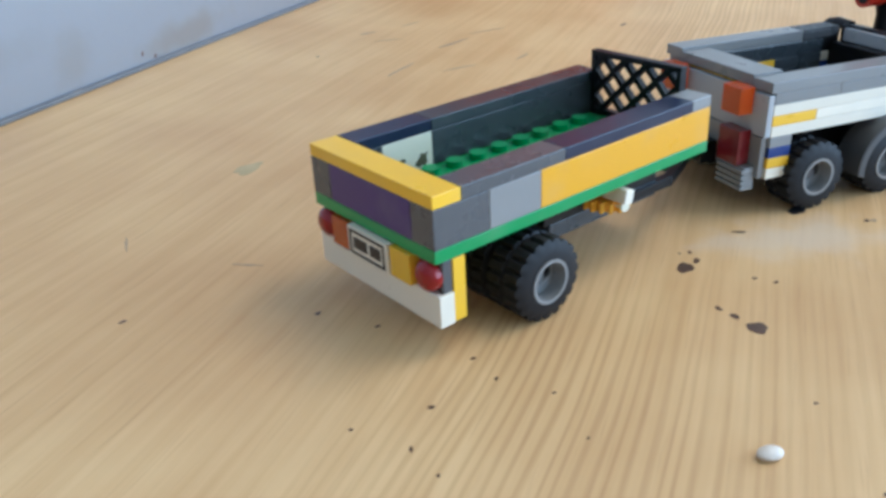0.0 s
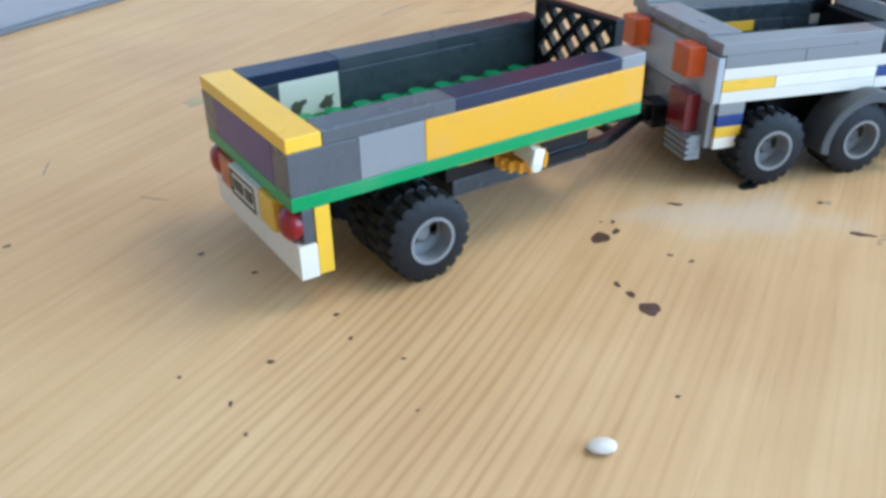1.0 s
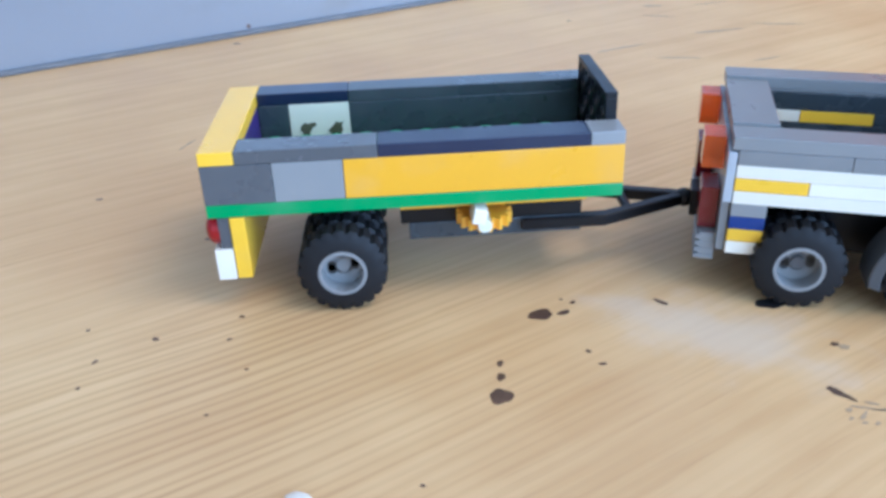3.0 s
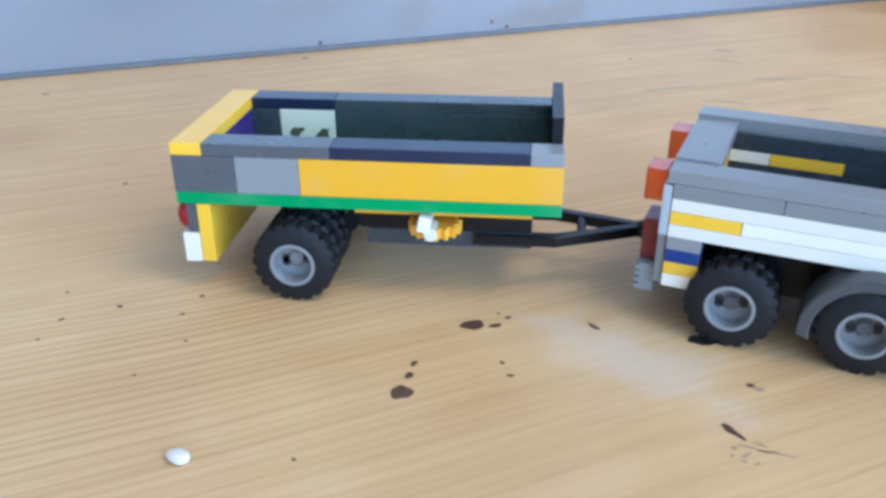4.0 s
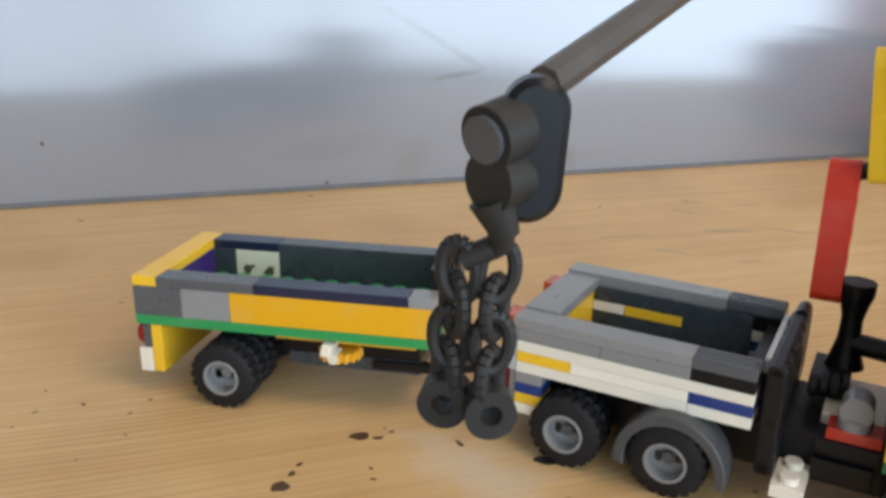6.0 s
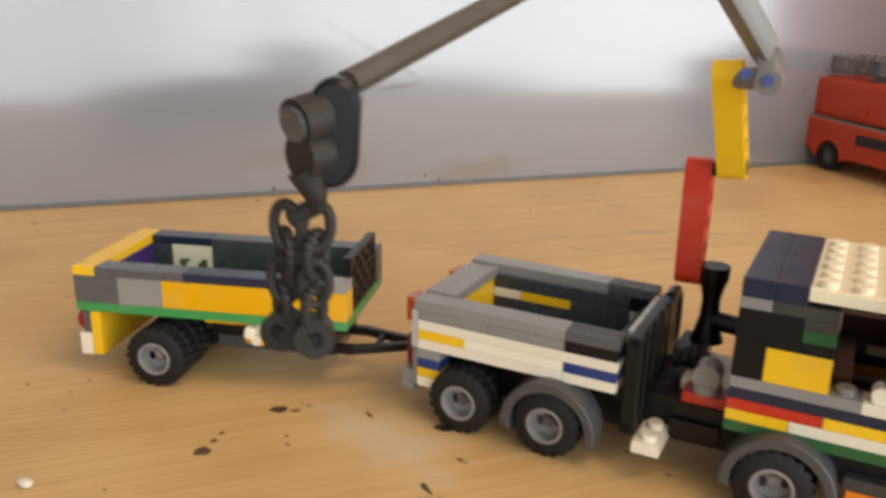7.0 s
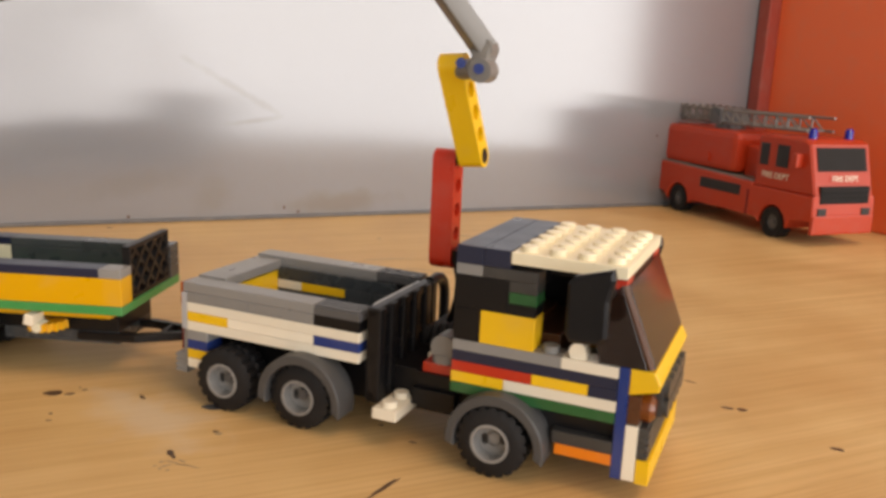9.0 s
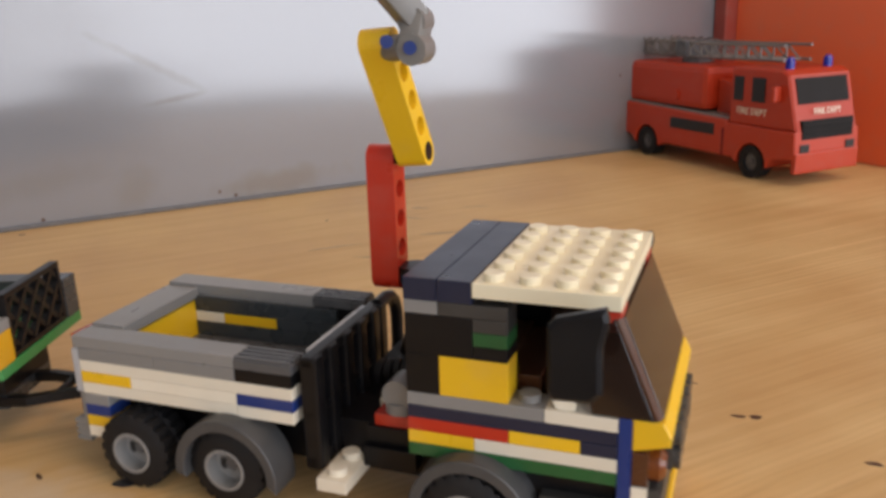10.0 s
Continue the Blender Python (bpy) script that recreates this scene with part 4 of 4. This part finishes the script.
    for k in range(5):
        bm = bmesh.new()
        y = N + 12 + 6.5 * k
        rod(bm, (C + 57.0, y, 30.0), (C + 60.4, y, 30.0), 2.9, 18)
        rod(bm, (C + 57.0, y, 24.6), (C + 60.4, y, 24.6), 2.9, 18)
        box(bm, C + 57.0, C + 59.0, y - 2.9, y + 2.9, 22.4, 33.0, 0.3)
        part("grille", bm, CAB_GREY, t, "dark grey studded grille piece", True)
    bm = bmesh.new()
    for k in range(4):
        box(bm, C + 54.6, C + 57.6, N, F, 13.2 + 2.2 * k, 14.8 + 2.2 * k, 0.3)
    box(bm, C + 54.6, C + 56.8, N + 0.1, F - 0.1, 13.0, 22.0, 0.2)
    part("bumper_grille", bm, CAB_GREY, t, "dark grey ribbed grille over the bumper")
    b(YELLOW, C + 54.6, C + 58.4, N, F, 5.8, 12.9, name="bumper", label="yellow front bumper")
    b(BLACK, C + 51.0, C + 54.5, N + 8, F - 8, 6.2, 19.3, name="front_core")
    # crane arms
    def liftarm(name, a, c, axis_y, half, mat, label, holes=5):
        """A flat arm with round ends and pin holes between two places; it is two half-widths thick along y."""
        a, c = Vector(a), Vector(c)
        way = c - a
        length = way.length
        bm = bmesh.new()
        outline = [(length + 3.7 * math.cos(radians(q)), 3.7 * math.sin(radians(q))) for q in range(-90, 91, 15)]
        outline += [(3.7 * math.cos(radians(q)), 3.7 * math.sin(radians(q))) for q in range(90, 271, 15)]
        rings = [outline]
        for k in range(1, holes - 1):
            rings.append([(length * k / (holes - 1) + 2.4 * math.cos(2 * math.pi * q / 16), 2.4 * math.sin(2 * math.pi * q / 16)) for q in range(16)])
        sides = []
        for y in (-half, half):
            loops = [[bm.verts.new((px, y, pz)) for px, pz in r] for r in rings]
            edges = [bm.edges.new((lp[q], lp[(q + 1) % len(lp)])) for lp in loops for q in range(len(lp))]
            bmesh.ops.triangle_fill(bm, use_beauty=True, use_dissolve=False, edges=edges)
            sides.append(loops)
        for front, back in zip(*sides):
            for q in range(len(front)):
                bm.faces.new((front[q], front[(q + 1) % len(front)], back[(q + 1) % len(front)], back[q]))
        bmesh.ops.recalc_face_normals(bm, faces=bm.faces)
        x_axis = way.normalized()
        y_axis = x_axis.cross(Vector(axis_y)).normalized()
        z_axis = x_axis.cross(y_axis)
        m = Matrix((x_axis, y_axis, z_axis)).transposed().to_4x4()
        m.translation = a
        bmesh.ops.transform(bm, matrix=m, verts=bm.verts)
        arm = part(name, bm, mat, t, label)
        for k in (0, holes - 1):
            p = a + way * (k / (holes - 1))
            for s in (-1, 1):
                bm = bmesh.new()
                q = p + y_axis * s * (half - 0.25)
                rod(bm, q, q + y_axis * s * 0.32, 2.45, 18)
                part("pin_hole", bm, BLACK if k == 0 else mat, arm)
        return arm

    inv = t.matrix_world.inverted()
    here = lambda x, y, z: inv @ Vector((x, y, z)) / MM  # noqa: E731
    liftarm("crane_arm", (57.0, 42.6, 51.2), (56.6, 43.2, 83.2), (0, -1, 0), 3.9, RED, "red upright crane arm with pin holes")
    liftarm("crane_arm", (66.0, 41.0, 85.6), (63.8, 26.6, 113.4), (0, -1, 0), 3.9, YELLOW, "yellow crane arm with pin holes")
    bm = bmesh.new()
    rod(bm, (56.6, 43.2, 83.2), (66.0, 41.0, 85.6), 2.3, 14)
    part("pivot_pin", bm, BLACK, t)
    bm = bmesh.new()
    rod(bm, (64.0, 42.5, 51.5), (57.0, 42.6, 51.5), 2.4, 14)
    part("pivot_pin", bm, BLACK, t)
    joint = here(0.2112, -0.0118, 0.1130)
    knee = here(0.2134, -0.0094, 0.1185)
    elbow = here(0.1858, -0.0260, 0.1540)
    tip = here(0.1349, -0.1327, 0.1209)
    def beam(bm, a, c, wide, high):
        """A square bar with rounded edges between two places."""
        a, c = Vector(a), Vector(c)
        made = bmesh.new()
        box(made, -wide / 2, wide / 2, -high / 2, high / 2, -(c - a).length / 2, (c - a).length / 2, 0.8)
        bmesh.ops.transform(made, matrix=Matrix.Translation((a + c) / 2) @ (c - a).to_track_quat("Z", "Y").to_matrix().to_4x4(), verts=made.verts)
        spare = bpy.data.meshes.new("spare")
        made.to_mesh(spare)
        made.free()
        bm.from_mesh(spare)
        bpy.data.meshes.remove(spare)

    bm = bmesh.new()
    rod(bm, (63.0, 28.5, 112.0), joint, 3.0, 20)
    rod(bm, joint + Vector((2.4, -3.4, -0.5)), joint + Vector((2.4, 3.4, -0.5)), 3.5, 20)
    beam(bm, joint + Vector((1.6, 0, -0.6)), knee + Vector((0.4, 0, 0.8)), 5.2, 6.6)
    rod(bm, knee + Vector((0, -3.2, 0)), knee + Vector((0, 3.2, 0)), 3.3, 20)
    beam(bm, knee, elbow, 6.2, 6.2)
    rod(bm, elbow + Vector((0, -3.2, 0)), elbow + Vector((0, 3.2, 0)), 3.6, 20)
    part("boom_link", bm, CHROME_GREY, t, "grey hinged boom link", True)
    for off in ((-3.2, -3.7, 1.4), (2.4, -3.9, 0.0)):
        bm = bmesh.new()
        p = joint + Vector(off)
        rod(bm, p, p + Vector((0.1, -0.5, 0.0)), 1.5, 16)
        part("pin", bm, BLUE, t, "blue pin in the grey joint")
    bm = bmesh.new()
    rod(bm, elbow, tip, 2.1, 8)
    part("boom", bm, BOOM_GREY, t, "long grey boom bar reaching out over the table")
    # pulley block, chain and hooks
    block = thing_part("pulley_block", t)
    tagged(block, "dark grey pulley block at the boom's end")
    right, away, up_ = (inv.to_3x3() @ Vector(v) for v in ((0.984, 0.177, 0), (-0.177, 0.984, 0), (0, 0, 1)))
    cap = here(0.1296, -0.1417, 0.1164)
    at = lambda x, z, y=0.0: cap + right * x + up_ * z + away * y  # noqa: E731
    bm = bmesh.new()
    rod(bm, at(0.6, 0, 0), at(3.6, 0.8, 3), 3.4, 24)
    rod(bm, at(1.0, -4.6, 0.5), at(4.0, -4.4, 3.5), 3.3, 24)
    rod(bm, at(1.6, -6.5, 1.5), at(3.2, -10.5, 1.5), 2.6, 18, 1.5)
    part("drum", bm, DARK_PLASTIC, block, "", True)
    bm = bmesh.new()
    rod(bm, at(0.2, -0.1, -0.5), at(1.6, 0.3, 1.0), 2.5, 20)
    part("cap", bm, DARK_GREY, block, "dark grey pin cap", True)
    bm = bmesh.new()
    outline = [(3.4 * math.cos(radians(q)), 3.8 + 3.4 * math.sin(radians(q))) for q in range(0, 181, 15)] + [(3.7 * math.cos(radians(q)), -4.2 + 3.7 * math.sin(radians(q))) for q in range(180, 361, 15)]
    slab(bm, outline, "y", 0, 5.0, 0.8)
    m = Matrix((right, away, up_)).transposed().to_4x4() @ Matrix.Rotation(radians(5), 4, "Y")
    m.translation = at(5.4, -1.2, 1.0)
    bmesh.ops.transform(bm, matrix=m, verts=bm.verts)
    part("cheek", bm, BLACK, block, "black rounded cheek plate", True)
    chain = thing_part("chain", t)
    tagged(chain, "dark plastic chain with round end pieces")
    yaw0 = math.atan2(right.y, right.x)

    def link(centre, turn, lean=0.0, tall=3.3, wide=1.75, wire=0.85):
        bm = bmesh.new()
        ring_pts = [Vector((wide * math.cos(a), 0, tall * math.sin(a))) for a in (2 * math.pi * i / 18 for i in range(18))]
        rot = Matrix.Rotation(turn, 3, "Z") @ Matrix.Rotation(lean, 3, "Y")
        for p, q in zip(ring_pts, ring_pts[1:] + ring_pts[:1]):
            rod(bm, centre + rot @ p, centre + rot @ q, wire, 8)
        part("link", bm, DARK_PLASTIC, chain, "", True)

    bm = bmesh.new()
    rod(bm, at(3.0, -9.5, 2.5), at(2.6, -12.6, 4.5), 1.6, 14, 1.4)
    rod(bm, at(2.6, -12.4, 4.5), at(-1.2, -14.4, 4.8), 1.4, 14)
    part("swivel", bm, DARK_PLASTIC, chain, "", True)
    for s, x0, x1, y in ((-1, -1.6, -2.8, 5.8), (1, 2.6, 2.2, 3.6)):
        for k in range(4):
            f = k / 3
            link(at(x0 + (x1 - x0) * f, -15.6 - 12.4 * f, 4.8 + (y - 4.8) * f), yaw0 + (1.0 if k % 2 else 0.2) * s, 0.10 * s * (1 - f), 3.4, 2.0)
        bm = bmesh.new()
        ring(bm, Vector((0, 0, 0)), "y", 3.0, 1.3, 4.0, 28)
        bmesh.ops.recalc_face_normals(bm, faces=bm.faces)
        m = Matrix.Rotation(yaw0 + 0.15 * s, 4, "Z")
        m.translation = at(x1, -31.8, y)
        bmesh.ops.transform(bm, matrix=m, verts=bm.verts)
        part("end_ring", bm, DARK_PLASTIC, chain, "", True)
    return t


build_truck()


# ---- the fire engine in the corner ----
def build_fire_engine():
    t = thing("toy_fire_engine", pose(0.3545, 0.4625, 0, 0, 0, FIRE_YAW) @ Matrix.Diagonal((0.95, 1, 1, 1)), "red toy fire engine with a silver ladder and blue lights", "toy fire engine")
    W = 58.0                                       # width; x runs forward from the rear wheel, y to the far side
    bm = bmesh.new()

    def side_outline():
        out = [(-45, 17), (-46, 40), (86, 37), (86, 35), (148.2, 35), (149.4, 21), (147.6, 17.5)]
        arch = lambda c: [(c + 14 * math.cos(radians(a)), 9 + 14.5 * math.sin(radians(a))) for a in range(0, 181, 15)]  # noqa: E731
        return out + [(128, 15.5)] + arch(110) + [(92, 12), (18, 12)] + arch(-3) + [(-22, 14)]

    slab(bm, side_outline(), "y", 0, W, 0.8)
    part("body", bm, FIRE_RED, t)
    bm = bmesh.new()
    slab(bm, [(86, 34.5), (86, 70), (89, 73), (132, 73), (138, 70), (148, 35)], "y", 1.5, W - 1.5, 1.4)
    part("cab", bm, FIRE_RED, t)
    bm = bmesh.new()
    box(bm, -36, 60, 4, W - 4, 40, 71, 5.0)
    part("superstructure", bm, FIRE_RED, t)
    bm = bmesh.new()
    slab(bm, [(-44, 39.0), (-44, 41.4), (85, 38.4), (85, 36.0)], "y", 2, W - 2, 0.4)
    part("deck", bm, CHROME_GREY, t, "silver grey deck")
    bm = bmesh.new()
    box(bm, 26, 74, -0.5, 0.6, 25, 33, 0.4)
    part("side_panel", bm, INK, t, "black side locker panel")
    for x0, x1 in ((90, 99), (107, 119)):
        bm = bmesh.new()
        box(bm, x0, x1, 0.9, 1.9, 51, 67, 0.4)
        part("side_window", bm, INK, t, "dark side window")
    for x in (128,):
        bm = bmesh.new()
        box(bm, x, x + 5, -4.5, 1.8, 53, 63, 1.2)
        part("mirror", bm, FIRE_RED, t)
    # windscreen, grille, lamps on the sloped front
    front = lambda z: 148 - (z - 35) * 10 / 35  # noqa: E731
    bm = bmesh.new()
    slab(bm, [(front(52) - 0.5, 52), (front(52) + 0.7, 52), (front(68) + 0.7, 68), (front(68) - 0.5, 68)], "y", 6, W - 6, 0.2)
    part("windscreen", bm, SCREEN, t, "dark windscreen")
    bm = bmesh.new()
    slab(bm, [(146.0, 30), (149.0, 30), (148.4, 42), (145.0, 42)], "y", 6, W - 6, 0.2)
    for k in range(3):
        box(bm, 148.4, 149.6, 7, W - 7, 31.4 + 3.4 * k, 32.6 + 3.4 * k, 0.1)
    part("grille", bm, SCREEN, t, "black ribbed grille")
    for y in (8.5, W - 8.5):
        bm = bmesh.new()
        box(bm, 147.6, 149.9, y - 4, y + 4, 21, 27, 0.4)
        part("headlight", bm, INK, t, "dark headlight")
    bm = bmesh.new()
    box(bm, 147.6, 150.1, 22, 36, 16.6, 19.2, 0.3)
    part("number_plate", bm, INK, t)

    def words(m, size):
        curve = bpy.data.curves.new("lettering", "FONT")
        curve.body, curve.size, curve.extrude = "FIRE DEPT", size, 0.0001
        curve.align_x = "CENTER"
        ob = new("lettering", curve)
        ob.parent = t
        ob.matrix_local = m
        curve.materials.append(WHITE)
        return tagged(ob, "white lettering")

    words(pose(0.108, -0.0004 + 0.0013, 0.0425, 90, 0, 0), 0.0062)
    words(Matrix.Translation((0.1473, W / 2 * MM, 0.0455)) @ Euler((radians(75), 0, radians(90))).to_matrix().to_4x4(), 0.0055)
    # wheels
    for x in (-3, 110):
        for y0, s in ((1.0, -1), (W - 11, 1)):
            hub = thing_part("wheel", t)
            bm = bmesh.new()
            ring(bm, (x, y0 + 5, 11.0), "y", 11.0, 6.0, 10, 36)
            bmesh.ops.recalc_face_normals(bm, faces=bm.faces)
            part("tyre", bm, RUBBER, hub, "", True)
            bm = bmesh.new()
            rod(bm, (x, y0 + 1.5, 11.0), (x, y0 + 8.5, 11.0), 6.1, 24)
            rod(bm, (x, y0 + 5 + s * 4.5, 11.0), (x, y0 + 5 + s * 2, 11.0), 2.4, 14)
            part("rim", bm, DARK_GREY, hub, "", True)
    bm = bmesh.new()
    box(bm, -33.5, -30.2, 6, W - 6, 37, 74, 0.8)
    part("rear_frame", bm, DARK_GREY, t, "dark grey ladder rest")
    bm = bmesh.new()
    slab(bm, [(60, 37), (60, 62), (72, 60), (86, 52), (86, 37)], "y", 14, W - 14, 0.6)
    part("pump_housing", bm, FIRE_RED, t)
    bm = bmesh.new()
    box(bm, 146.5, 150.5, 0.5, W - 0.5, 8.5, 22, 1.2)
    part("bumper", bm, FIRE_RED, t)
    bm = bmesh.new()
    box(bm, 82, 84, -0.4, 1.5, 12, 31, 0.3)
    part("door_seam", bm, DARK_RED, t)
    # beacons
    for y in (12, W - 12):
        bm = bmesh.new()
        rod(bm, (128, y, 72.5), (128, y, 78.5), 3.0, 18)
        rod(bm, (128, y, 78.5), (128, y, 80.4), 3.0, 18, 1.6)
        part("beacon", bm, CLEAR_BLUE, t, "blue beacon", True)
    # ladder
    ladder = thing_part("ladder", t)
    tagged(ladder, "silver grey turntable ladder with cross braces")
    bot = lambda x: 75.5 + (x + 22) * 0.012  # noqa: E731
    top = lambda x: bot(x) + 9.5  # noqa: E731
    for y in (17.0, W - 17.0):
        for fz in (bot, top):
            bm = bmesh.new()
            rod(bm, (-36, y, fz(-36)), (118, y, fz(118)), 1.0, 8)
            part("rail", bm, CHROME_GREY, ladder)
        for k in range(12):
            xa = -36 + 12 * k
            bm = bmesh.new()
            rod(bm, (xa, y, bot(xa)), (xa, y, top(xa)), 0.8, 6)
            rod(bm, (xa, y, top(xa)), (xa + 12, y, bot(xa + 12)), 0.7, 6)
            part("brace", bm, CHROME_GREY, ladder)
    for k in range(19):
        bm = bmesh.new()
        rod(bm, (-34 + 8 * k, 17.0, bot(-34 + 8 * k)), (-34 + 8 * k, W - 17.0, bot(-34 + 8 * k)), 0.7, 6)
        part("rung", bm, CHROME_GREY, ladder)
    for k in range(6):
        for y in (15.0, W - 15.0):
            bm = bmesh.new()
            ring(bm, (-30 + 9.0 * k, y, 82.5), "y", 5.8, 4.6, 1.2, 20)
            part("basket_ring", bm, CHROME_GREY, ladder)
    bm = bmesh.new()
    rod(bm, (20, W / 2, 70.5), (20, W / 2, 75.6), 12, 28)
    box(bm, 12, 24, 13, W - 13, 75.0, 87.0, 1.0)
    part("turntable", bm, DARK_GREY, t)
    bm = bmesh.new()
    rod(bm, (26, 9, 49), (26, 2.6, 49), 4.0, 18)
    part("cap", bm, FIRE_RED, t)
    return t


build_fire_engine()
